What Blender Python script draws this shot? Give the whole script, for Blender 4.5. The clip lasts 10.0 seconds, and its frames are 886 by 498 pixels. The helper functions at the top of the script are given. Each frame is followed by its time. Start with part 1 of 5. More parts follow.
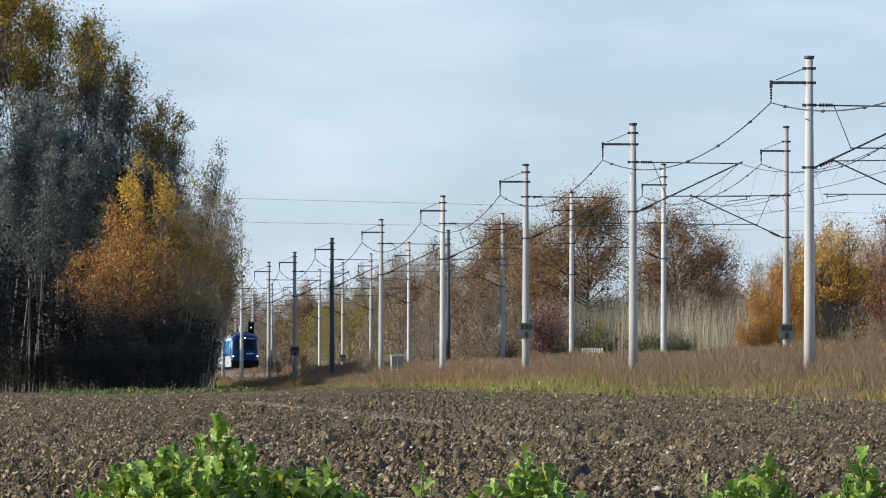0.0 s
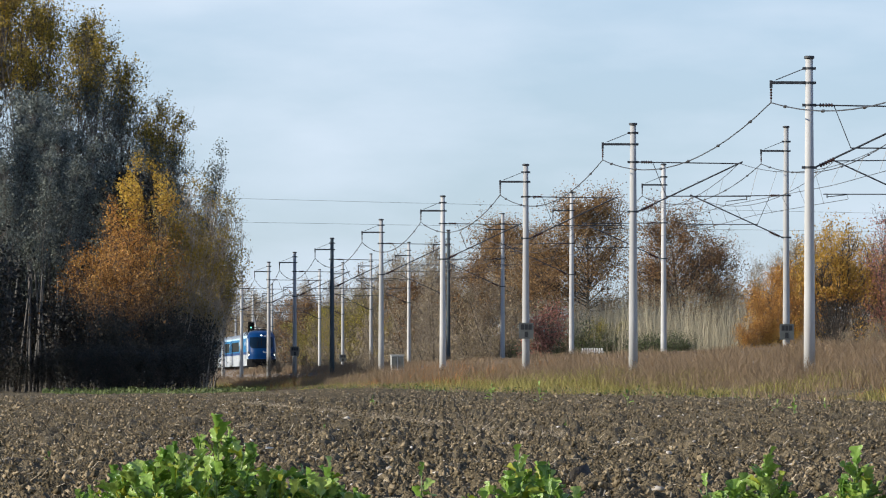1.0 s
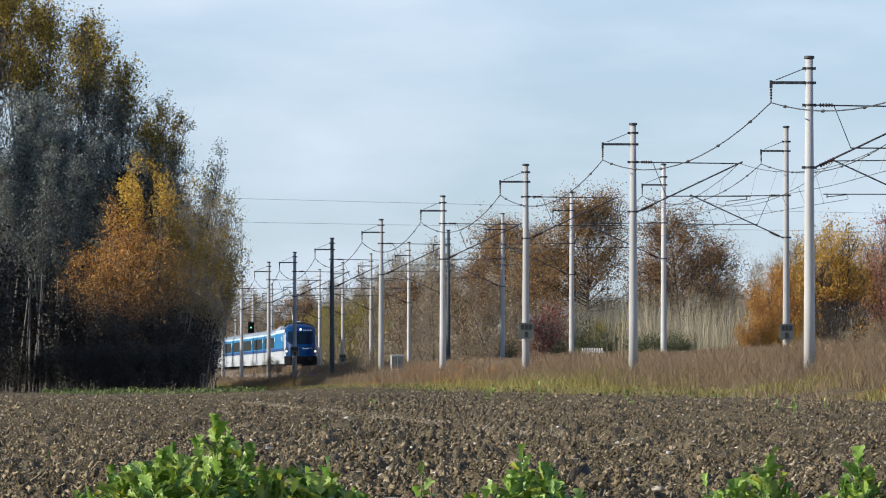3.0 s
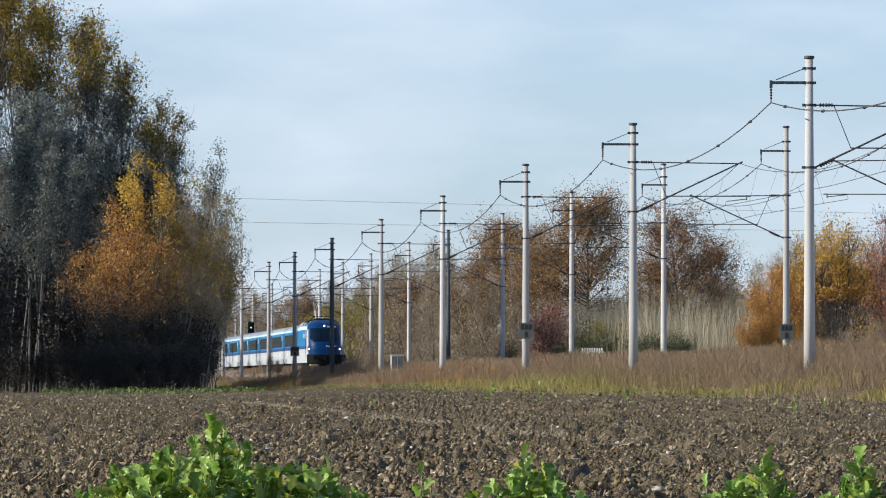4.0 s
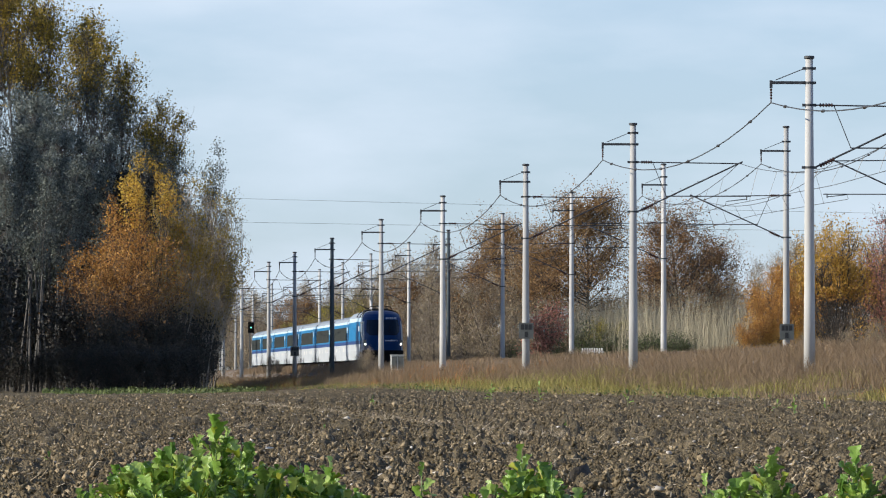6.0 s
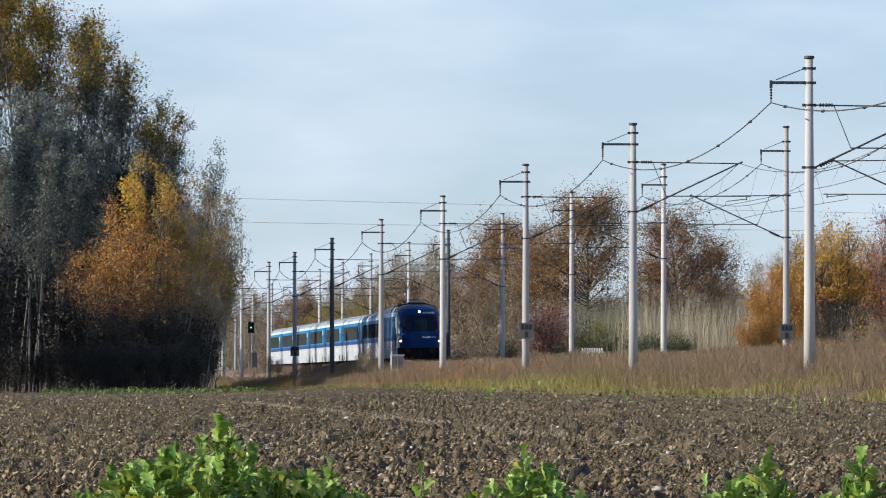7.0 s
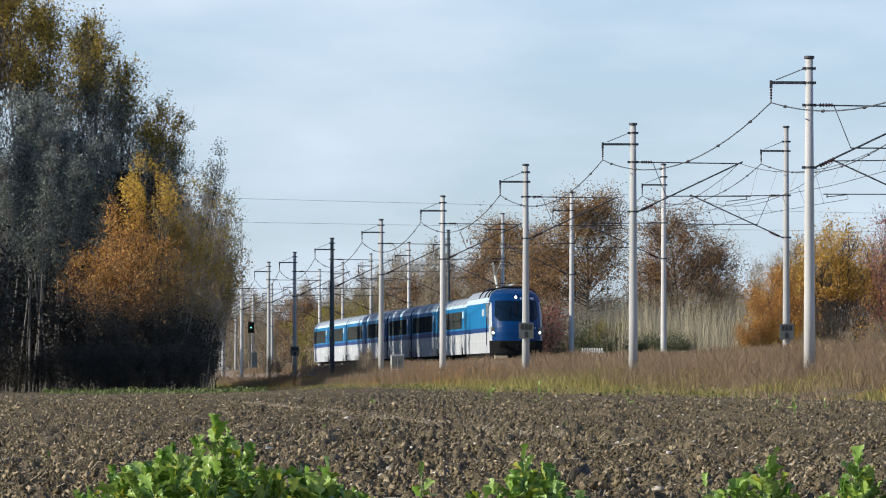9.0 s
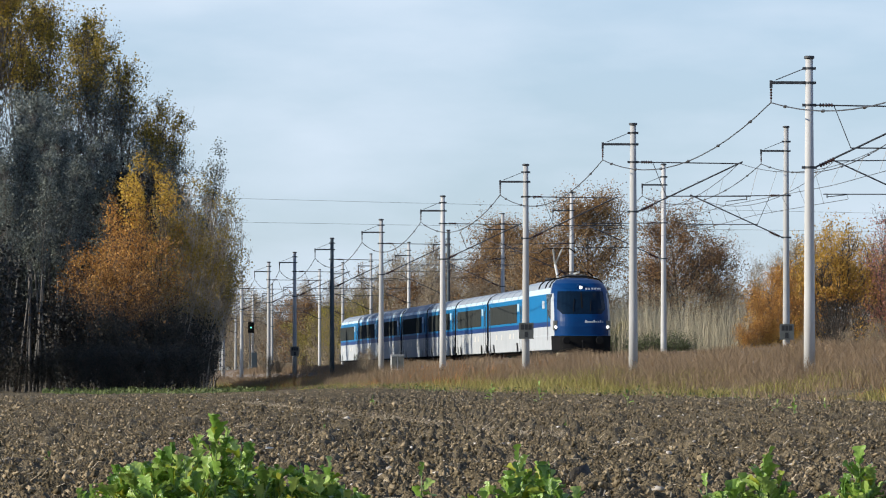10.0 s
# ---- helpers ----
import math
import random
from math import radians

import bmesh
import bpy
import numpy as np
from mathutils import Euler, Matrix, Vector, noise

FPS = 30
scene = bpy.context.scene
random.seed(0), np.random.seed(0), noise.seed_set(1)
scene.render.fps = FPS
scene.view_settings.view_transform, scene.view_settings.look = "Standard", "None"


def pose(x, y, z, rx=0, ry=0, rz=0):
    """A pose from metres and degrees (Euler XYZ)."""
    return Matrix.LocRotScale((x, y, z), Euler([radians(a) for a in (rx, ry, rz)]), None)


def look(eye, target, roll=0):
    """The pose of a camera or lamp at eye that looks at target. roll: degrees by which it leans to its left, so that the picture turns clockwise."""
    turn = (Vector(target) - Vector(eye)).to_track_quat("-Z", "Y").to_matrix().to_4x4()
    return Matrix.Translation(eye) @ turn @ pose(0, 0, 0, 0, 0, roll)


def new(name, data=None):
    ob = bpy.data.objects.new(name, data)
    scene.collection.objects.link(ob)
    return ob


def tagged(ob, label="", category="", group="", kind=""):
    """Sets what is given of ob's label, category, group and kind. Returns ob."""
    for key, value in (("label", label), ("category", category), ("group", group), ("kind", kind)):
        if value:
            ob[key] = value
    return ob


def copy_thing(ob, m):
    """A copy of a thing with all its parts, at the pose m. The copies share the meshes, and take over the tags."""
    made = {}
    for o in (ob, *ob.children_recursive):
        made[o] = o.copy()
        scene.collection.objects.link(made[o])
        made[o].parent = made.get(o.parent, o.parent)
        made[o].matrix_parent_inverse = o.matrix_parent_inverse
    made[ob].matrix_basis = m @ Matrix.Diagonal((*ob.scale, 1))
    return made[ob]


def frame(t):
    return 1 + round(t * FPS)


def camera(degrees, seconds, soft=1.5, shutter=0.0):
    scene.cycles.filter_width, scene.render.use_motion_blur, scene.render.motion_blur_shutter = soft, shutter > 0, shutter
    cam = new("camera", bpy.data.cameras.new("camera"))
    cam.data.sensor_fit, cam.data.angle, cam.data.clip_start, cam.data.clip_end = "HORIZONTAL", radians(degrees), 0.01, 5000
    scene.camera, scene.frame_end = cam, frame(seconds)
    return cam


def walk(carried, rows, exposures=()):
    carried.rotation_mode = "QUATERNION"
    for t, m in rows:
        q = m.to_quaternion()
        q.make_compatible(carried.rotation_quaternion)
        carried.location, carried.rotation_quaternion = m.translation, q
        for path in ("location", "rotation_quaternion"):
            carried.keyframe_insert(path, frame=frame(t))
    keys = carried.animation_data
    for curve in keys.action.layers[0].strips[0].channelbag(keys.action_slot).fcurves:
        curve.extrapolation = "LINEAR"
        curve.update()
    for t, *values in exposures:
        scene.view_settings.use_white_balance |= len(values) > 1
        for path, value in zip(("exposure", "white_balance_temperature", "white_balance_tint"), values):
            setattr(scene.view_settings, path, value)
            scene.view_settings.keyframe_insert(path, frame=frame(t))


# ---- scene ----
# The camera stands still at the field's edge, with a long lens.
SLOPE = 0.0738          # sideways run of the railway per metre of depth
ROW_NEAR, AXIS_NEAR, AXIS_FAR, ROW_FAR = 24.9, 28.65, 32.75, 37.0
RAIL_Z = 1.75
EYE = (0.0, 0.0, 0.6)
cam = camera(7.667, 10.0, soft=1.1)
CAM_POSE = look(EYE, (0.0, 1000.0, 20.6))
walk(cam, [(0.0, CAM_POSE), (10.0, CAM_POSE)])

# ---- sky and sun ----
SUN_AZ, SUN_EL = radians(76), radians(24)   # azimuth: from straight behind the camera towards the left
to_sun = Vector((-math.sin(SUN_AZ) * math.cos(SUN_EL), -math.cos(SUN_AZ) * math.cos(SUN_EL), math.sin(SUN_EL)))
world = bpy.data.worlds.new("world")
scene.world = world
world.use_nodes = True
wn, wl = world.node_tree.nodes, world.node_tree.links
wn.clear()
sky = wn.new("ShaderNodeTexSky")
sky.sky_type, sky.sun_disc = "NISHITA", False
sky.sun_elevation = SUN_EL
sky.sun_rotation = math.atan2(to_sun.x, to_sun.y)
sky.air_density, sky.dust_density, sky.ozone_density = 1.0, 0.2, 5.0
coord = wn.new("ShaderNodeTexCoord")
stretch = wn.new("ShaderNodeMapping")
stretch.inputs["Scale"].default_value = (14.0, 14.0, 46.0)
cloud = wn.new("ShaderNodeTexNoise")
cloud.inputs["Scale"].default_value, cloud.inputs["Detail"].default_value = 1.3, 6.0
cloud_ramp = wn.new("ShaderNodeValToRGB")
cloud_ramp.color_ramp.elements[0].position, cloud_ramp.color_ramp.elements[1].position = 0.40, 0.78
cloud_ramp.color_ramp.elements[0].color = (0.42, 0.42, 0.42, 1)
cloud_ramp.color_ramp.elements[1].color = (0.95, 0.95, 0.95, 1)
haze = wn.new("ShaderNodeMix")
haze.data_type = "RGBA"
haze.inputs["B"].default_value = (7.4, 8.5, 9.9, 1)
bg = wn.new("ShaderNodeBackground")
bg.inputs["Strength"].default_value = 0.087
wout = wn.new("ShaderNodeOutputWorld")
wl.new(coord.outputs["Generated"], stretch.inputs["Vector"])
wl.new(stretch.outputs["Vector"], cloud.inputs["Vector"])
wl.new(cloud.outputs["Fac"], cloud_ramp.inputs["Fac"])
height = wn.new("ShaderNodeSeparateXYZ")
wl.new(coord.outputs["Generated"], height.inputs["Vector"])
thin = wn.new("ShaderNodeMapRange")
thin.interpolation_type = "SMOOTHSTEP"
thin.inputs["From Min"].default_value, thin.inputs["From Max"].default_value = 0.10, 0.75
thin.inputs["To Min"].default_value, thin.inputs["To Max"].default_value = 1.0, 0.12
wl.new(height.outputs["Z"], thin.inputs["Value"])
veil = wn.new("ShaderNodeMath")
veil.operation = "MULTIPLY"
wl.new(cloud_ramp.outputs["Color"], veil.inputs[0])
wl.new(thin.outputs["Result"], veil.inputs[1])
wl.new(veil.outputs[0], haze.inputs["Factor"])
clear = wn.new("ShaderNodeMix")
clear.data_type, clear.blend_type = "RGBA", "MULTIPLY"
clear.inputs["Factor"].default_value = 1.0
clear.inputs["B"].default_value = (0.92, 1.08, 1.37, 1)
wl.new(sky.outputs["Color"], clear.inputs["A"])
wl.new(clear.outputs["Result"], haze.inputs["A"])
wl.new(haze.outputs["Result"], bg.inputs["Color"])
wl.new(bg.outputs["Background"], wout.inputs["Surface"])
sun = new("sun", bpy.data.lights.new("sun", "SUN"))
sun.data.energy, sun.data.angle, sun.data.color = 5.0, radians(0.55), (1.0, 0.92, 0.80)
sun.matrix_basis = look((-60, -40, 60), Vector((-60, -40, 60)) - to_sun)
scene.view_settings.exposure = 0.22


# ---- materials ----
def material(name, base, other=None, rough=0.8, metal=0.0, scale=4.0, bump=0.0, fine=40.0, spread=0.5, island=False,
             each=False, through_light=0.0, coat=0.0, third=None, emit=None, spec=0.5, deep=0.02):
    """A node material: two colours mixed by noise at two scales, by island or by object where asked."""
    m = bpy.data.materials.new(name)
    m.use_nodes = True
    n, l = m.node_tree.nodes, m.node_tree.links
    b = n["Principled BSDF"]
    b.inputs["Roughness"].default_value, b.inputs["Metallic"].default_value = rough, metal
    b.inputs["Coat Weight"].default_value = coat
    b.inputs["Specular IOR Level"].default_value = spec
    other = other or [c * 0.8 for c in base]
    ramp = n.new("ShaderNodeValToRGB")
    ramp.color_ramp.elements[0].color, ramp.color_ramp.elements[1].color = (*base, 1), (*other, 1)
    ramp.color_ramp.elements[0].position, ramp.color_ramp.elements[1].position = 0.5 - spread / 2, 0.5 + spread / 2
    if third:
        ramp.color_ramp.elements.new(0.5).color = (*third, 1)
    where = n.new("ShaderNodeTexCoord")
    big, small = n.new("ShaderNodeTexNoise"), n.new("ShaderNodeTexNoise")
    big.inputs["Scale"].default_value, big.inputs["Detail"].default_value = scale, 4.0
    small.inputs["Scale"].default_value, small.inputs["Detail"].default_value = fine, 3.0
    l.new(where.outputs["Object"], big.inputs["Vector"])
    l.new(where.outputs["Object"], small.inputs["Vector"])
    mix = n.new("ShaderNodeMath")
    mix.operation = "MULTIPLY_ADD"
    mix.inputs[1].default_value = 0.35
    l.new(small.outputs["Fac"], mix.inputs[0])
    less = n.new("ShaderNodeMath")
    less.operation = "MULTIPLY"
    less.inputs[1].default_value = 0.65
    l.new(big.outputs["Fac"], less.inputs[0])
    l.new(less.outputs[0], mix.inputs[2])
    fac = mix.outputs[0]
    if island or each:
        src = n.new("ShaderNodeNewGeometry").outputs["Random Per Island"] if island else n.new("ShaderNodeObjectInfo").outputs["Random"]
        pick = n.new("ShaderNodeMix")
        pick.inputs["Factor"].default_value = 0.6
        l.new(fac, pick.inputs["A"])
        l.new(src, pick.inputs["B"])
        fac = pick.outputs["Result"]
    l.new(fac, ramp.inputs["Fac"])
    l.new(ramp.outputs["Color"], b.inputs["Base Color"])
    if bump:
        relief = n.new("ShaderNodeBump")
        relief.inputs["Strength"].default_value, relief.inputs["Distance"].default_value = bump, deep
        l.new(small.outputs["Fac"], relief.inputs["Height"])
        l.new(relief.outputs["Normal"], b.inputs["Normal"])
    if through_light:
        tr, add = n.new("ShaderNodeBsdfTranslucent"), n.new("ShaderNodeMixShader")
        add.inputs["Fac"].default_value = through_light
        l.new(ramp.outputs["Color"], tr.inputs["Color"])
        l.new(b.outputs["BSDF"], add.inputs[1])
        l.new(tr.outputs["BSDF"], add.inputs[2])
        l.new(add.outputs["Shader"], n["Material Output"].inputs["Surface"])
    if emit:
        b.inputs["Emission Color"].default_value = (*emit[:3], 1)
        b.inputs["Emission Strength"].default_value = emit[3]
    return m


MAT = {
    "earth": material("earth", (0.052, 0.041, 0.023), (0.35, 0.275, 0.162), rough=0.95, scale=2.6, fine=38.0, bump=1.0, deep=0.05, third=(0.136, 0.109, 0.065), spec=0.15, spread=0.5),
    "clod": material("clod", (0.046, 0.034, 0.018), (0.56, 0.445, 0.285), rough=0.95, scale=5, fine=60, bump=0.8, island=True, spec=0.15, spread=1.0, third=(0.205, 0.162, 0.098)),
    "clod_dark": material("dark_earth", (0.018, 0.015, 0.011), (0.055, 0.045, 0.031), rough=0.8, scale=6, fine=50, bump=0.8),
    "stone": material("pale_stone", (0.40, 0.36, 0.30), (0.66, 0.61, 0.54), rough=0.8, island=True),
    "straw": material("straw", (0.26, 0.205, 0.125), (0.56, 0.47, 0.33), rough=0.9, island=True),
    "concrete": material("mast_concrete", (0.38, 0.38, 0.365), (0.54, 0.535, 0.51), rough=0.85, scale=1.2, fine=14, bump=0.2, each=True),
    # masts in tree shade, darkened by colour; also the signal's dark box
    "concrete_dark": material("mast_shade_and_box_grey", (0.035, 0.055, 0.065), (0.065, 0.088, 0.10), rough=0.7, scale=1.2, fine=14),
    "steel": material("dark_steel", (0.05, 0.055, 0.06), (0.11, 0.11, 0.11), rough=0.55, metal=0.6, scale=5),
    "wire": material("wire_copper", (0.07, 0.07, 0.07), (0.12, 0.11, 0.10), rough=0.5, metal=0.7),
    "insulator": material("insulator", (0.05, 0.025, 0.02), (0.09, 0.05, 0.04), rough=0.25),
    "plate": material("number_plate", (0.11, 0.115, 0.10), (0.16, 0.165, 0.145), rough=0.7),
    "plate_dark": material("plate_marks", (0.03, 0.03, 0.03), rough=0.6),
    "ballast": material("ballast", (0.12, 0.10, 0.085), (0.26, 0.23, 0.20), rough=0.95, scale=6, fine=25, bump=0.8),
    "rail": material("rail_steel", (0.10, 0.06, 0.045), (0.18, 0.13, 0.10), rough=0.5, metal=0.6),
    "white_paint": material("silver_white_paint", (0.36, 0.39, 0.405), (0.47, 0.50, 0.515), rough=0.6, scale=0.8, fine=6, spec=0.1),
    "blue": material("mid_blue_paint", (0.010, 0.150, 0.34), (0.015, 0.18, 0.39), rough=0.5, scale=0.6, fine=5, spec=0.1),
    "navy": material("dark_blue_paint", (0.0015, 0.032, 0.115), (0.0025, 0.043, 0.15), rough=0.4, scale=0.7, fine=5, spec=0.12),
    "stripe": material("stripe_blue", (0.010, 0.040, 0.15), (0.014, 0.052, 0.18), rough=0.55, spec=0.3),
    "sky_blue": material("pale_blue_paint", (0.46, 0.64, 0.74), (0.56, 0.72, 0.80), rough=0.5, spec=0.3),
    "roof": material("grey_roof", (0.24, 0.285, 0.33), (0.33, 0.375, 0.42), rough=0.55, scale=0.5, fine=5, spec=0.2),
    "glass": material("tinted_glass", (0.034, 0.040, 0.040), (0.050, 0.056, 0.054), rough=0.2, spec=0.0),
    "screen": material("windscreen_glass", (0.003, 0.010, 0.022), (0.005, 0.015, 0.030), rough=0.1, spec=0.2),
    "black": material("black_underframe", (0.004, 0.005, 0.006), (0.012, 0.012, 0.012), rough=0.8, scale=3, spec=0.1),
    "rubber": material("gangway_rubber", (0.02, 0.022, 0.025), (0.03, 0.03, 0.035), rough=0.9),
    "lamp": material("lit_headlamp", (0.9, 0.9, 0.9), rough=0.2, emit=(1.0, 0.97, 0.9, 2.2)),
    "green_lamp": material("green_signal_lamp", (0.1, 0.8, 0.5), rough=0.2, emit=(0.25, 1.0, 0.7, 1.3)),
    "letters": material("pale_lettering", (0.6, 0.65, 0.7), rough=0.4),
    "buff": material("plough_buff", (0.55, 0.45, 0.28), (0.42, 0.33, 0.2), rough=0.6),
    "bark": material("grey_bark", (0.040, 0.033, 0.027), (0.095, 0.080, 0.066), rough=0.95, scale=3, fine=20, bump=0.4),
    "bark_grey": material("silver_grey_bark", (0.085, 0.08, 0.072), (0.19, 0.18, 0.165), rough=0.9, scale=2, fine=15, bump=0.3),
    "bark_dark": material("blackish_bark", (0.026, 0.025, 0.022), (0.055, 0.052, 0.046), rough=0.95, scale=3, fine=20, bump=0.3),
    "bark_pale": material("pale_bark", (0.26, 0.23, 0.19), (0.42, 0.39, 0.34), rough=0.9, scale=2, fine=15, bump=0.3),
    "twig": material("twig_bark", (0.055, 0.044, 0.036), (0.13, 0.106, 0.084), rough=0.95, island=True),
    "twig_pale": material("pale_twig_bark", (0.20, 0.162, 0.118), (0.36, 0.30, 0.23), rough=0.95, island=True),
    "leaf_poplar": material("poplar_leaves", (0.15, 0.125, 0.024), (0.52, 0.36, 0.05), rough=0.6, island=True, through_light=0.35, scale=0.25, third=(0.32, 0.235, 0.036)),
    "leaf_dark": material("dull_green_leaves", (0.090, 0.110, 0.103), (0.25, 0.28, 0.235), rough=0.55, island=True, through_light=0.28, scale=0.3),
    # leaves low in the wood, with its shade put into the colour
    "leaf_shade": material("shaded_leaves", (0.018, 0.022, 0.019), (0.048, 0.050, 0.040), rough=0.7, island=True, through_light=0.1, scale=0.4),
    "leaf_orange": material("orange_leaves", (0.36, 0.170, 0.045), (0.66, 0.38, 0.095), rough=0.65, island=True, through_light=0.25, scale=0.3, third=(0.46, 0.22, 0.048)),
    "leaf_yellow": material("yellow_leaves", (0.50, 0.31, 0.04), (0.72, 0.50, 0.08), rough=0.6, island=True, through_light=0.3, scale=0.3),
    "leaf_gold": material("golden_leaves", (0.40, 0.22, 0.035), (0.60, 0.38, 0.06), rough=0.65, island=True, through_light=0.25, scale=0.4),
    "leaf_olive": material("olive_leaves", (0.19, 0.145, 0.032), (0.45, 0.31, 0.055), rough=0.65, island=True, through_light=0.28, scale=0.3),
    "leaf_russet": material("russet_leaves", (0.15, 0.085, 0.042), (0.38, 0.215, 0.085), rough=0.7, island=True, through_light=0.2, scale=0.25, third=(0.23, 0.12, 0.045)),
    "leaf_rust_gold": material("rust_gold_leaves", (0.19, 0.108, 0.050), (0.42, 0.26, 0.10), rough=0.7, island=True, through_light=0.22, scale=0.25),
    "leaf_brown": material("brown_leaves", (0.23, 0.180, 0.105), (0.41, 0.33, 0.20), rough=0.75, island=True, through_light=0.15, scale=0.3),
    "leaf_red": material("red_leaves", (0.34, 0.125, 0.095), (0.56, 0.26, 0.19), rough=0.7, island=True, through_light=0.2),
    "leaf_green": material("bush_green_leaves", (0.035, 0.05, 0.018), (0.10, 0.12, 0.035), rough=0.6, island=True, through_light=0.2, scale=0.4),
    "leaf_yellowgreen": material("yellow_green_leaves", (0.20, 0.18, 0.035), (0.46, 0.37, 0.07), rough=0.65, island=True, through_light=0.25),
    "whips": material("pale_whips", (0.25, 0.215, 0.140), (0.43, 0.385, 0.27), rough=0.9, island=True),
    "whips_brown": material("brown_whips", (0.17, 0.125, 0.085), (0.36, 0.29, 0.20), rough=0.9, island=True, scale=0.1),
    "stubble": material("stubble", (0.13, 0.090, 0.055), (0.32, 0.23, 0.15), rough=0.9, island=True, scale=0.3),
    "grass_rust": material("rusty_weeds", (0.22, 0.095, 0.035), (0.42, 0.21, 0.075), rough=0.9, island=True, through_light=0.2),
    "grass_dry": material("dry_grass", (0.18, 0.122, 0.080), (0.35, 0.255, 0.16), rough=0.9, island=True, through_light=0.2, scale=0.12, third=(0.235, 0.165, 0.090), spread=0.7),
    "grass_green": material("yellow_green_grass", (0.17, 0.155, 0.035), (0.42, 0.36, 0.11), rough=0.8, island=True, through_light=0.25, scale=0.2),
    "weed": material("low_green_weeds", (0.055, 0.085, 0.02), (0.17, 0.21, 0.06), rough=0.6, island=True, through_light=0.25),
    "radish": material("fresh_green_leaf", (0.040, 0.115, 0.014), (0.47, 0.58, 0.17), rough=0.30, each=True, through_light=0.22, scale=9, fine=60, bump=0.3, spread=0.8, third=(0.21, 0.35, 0.055)),
    "radish_old": material("yellowed_leaf", (0.28, 0.34, 0.03), (0.46, 0.46, 0.06), rough=0.5, each=True, through_light=0.35, scale=9, fine=60),
    "stem": material("pale_green_stem", (0.16, 0.24, 0.07), (0.26, 0.33, 0.12), rough=0.5),
    "cabinet": material("pale_cabinet", (0.50, 0.50, 0.47), (0.62, 0.62, 0.58), rough=0.6),
    "fence_white": material("white_fence_paint", (0.6, 0.6, 0.57), (0.72, 0.72, 0.68), rough=0.7),
}


# ---- mesh tools ----
class Build:
    """Gathers vertices and faces of one mesh."""

    def __init__(self):
        self.v, self.f, self.k = [], [], []

    def face(self, pts, k=0):
        s = len(self.v)
        self.v += [tuple(p) for p in pts]
        self.f.append(tuple(range(s, s + len(pts))))
        self.k.append(k)

    def tube(self, pts, radii, sides=6, k=0, cap=True):
        pts = [Vector(p) for p in pts]
        s = len(self.v)
        for i, p in enumerate(pts):
            d = (pts[min(i + 1, len(pts) - 1)] - pts[max(i - 1, 0)]).normalized()
            a = d.cross(Vector((0, 0, 1)) if abs(d.z) < 0.9 else Vector((1, 0, 0))).normalized()
            b = d.cross(a)
            r = radii[i] if isinstance(radii, (list, tuple)) else radii
            for j in range(sides):
                w = 2 * math.pi * j / sides
                self.v.append(tuple(p + a * (r * math.cos(w)) + b * (r * math.sin(w))))
        for i in range(len(pts) - 1):
            for j in range(sides):
                j2 = (j + 1) % sides
                self.f.append((s + i * sides + j, s + i * sides + j2, s + (i + 1) * sides + j2, s + (i + 1) * sides + j))
                self.k.append(k)
        if cap and sides > 2:
            self.f.append(tuple(s + j for j in reversed(range(sides))))
            self.f.append(tuple(s + (len(pts) - 1) * sides + j for j in range(sides)))
            self.k += [k, k]

    def box(self, lo, hi, k=0, bevel=0.0):
        """A box with its upright edges cut by bevel."""
        (x0, y0, z0), (x1, y1, z1) = lo, hi
        c = bevel
        ring = [(x0 + c, y0), (x1 - c, y0), (x1, y0 + c), (x1, y1 - c), (x1 - c, y1), (x0 + c, y1), (x0, y1 - c), (x0, y0 + c)] if c else [(x0, y0), (x1, y0), (x1, y1), (x0, y1)]
        n, s = len(ring), len(self.v)
        self.v += [(x, y, z0) for x, y in ring] + [(x, y, z1) for x, y in ring]
        for j in range(n):
            self.f.append((s + j, s + (j + 1) % n, s + n + (j + 1) % n, s + n + j))
        self.f.append(tuple(s + j for j in reversed(range(n))))
        self.f.append(tuple(s + n + j for j in range(n)))
        self.k += [k] * (n + 2)

    def disc(self, c, r, axis, thick, sides=14, k=0):
        c, axis = Vector(c), Vector(axis).normalized()
        self.tube([c, c + axis * thick], r, sides, k)

    def mesh(self, name, mats, smooth=False):
        me = bpy.data.meshes.new(name)
        me.from_pydata(self.v, [], self.f)
        for m in mats if isinstance(mats, (list, tuple)) else [mats]:
            me.materials.append(m)
        me.polygons.foreach_set("material_index", self.k)
        if smooth:
            me.polygons.foreach_set("use_smooth", [True] * len(self.f))
        me.update()
        return me


def part(name, build, mats, parent=None, label="", smooth=False):
    """Links a mesh as one object under a thing or a part."""
    ob = new(name, build.mesh(name, mats, smooth) if isinstance(build, Build) else build)
    if parent:
        ob.parent = parent
    if label:
        ob["label"] = label
    return ob


def raw_mesh(name, verts, faces, mat, smooth=False):
    """A mesh from arrays of equal-sized faces."""
    me = bpy.data.meshes.new(name)
    verts, faces = np.asarray(verts, np.float32), np.asarray(faces, np.int32)
    me.vertices.add(len(verts))
    me.vertices.foreach_set("co", verts.ravel())
    n, k = faces.shape
    me.loops.add(n * k)
    me.loops.foreach_set("vertex_index", faces.ravel())
    me.polygons.add(n)
    me.polygons.foreach_set("loop_start", np.arange(0, n * k, k, dtype=np.int32))
    me.polygons.foreach_set("loop_total", np.full(n, k, np.int32))
    if smooth:
        me.polygons.foreach_set("use_smooth", np.ones(n, bool))
    me.materials.append(mat)
    me.update(calc_edges=True)
    me.validate()
    return me


def thing(name, label, category, group="", kind=""):
    return tagged(new(name), label, category, group, kind)


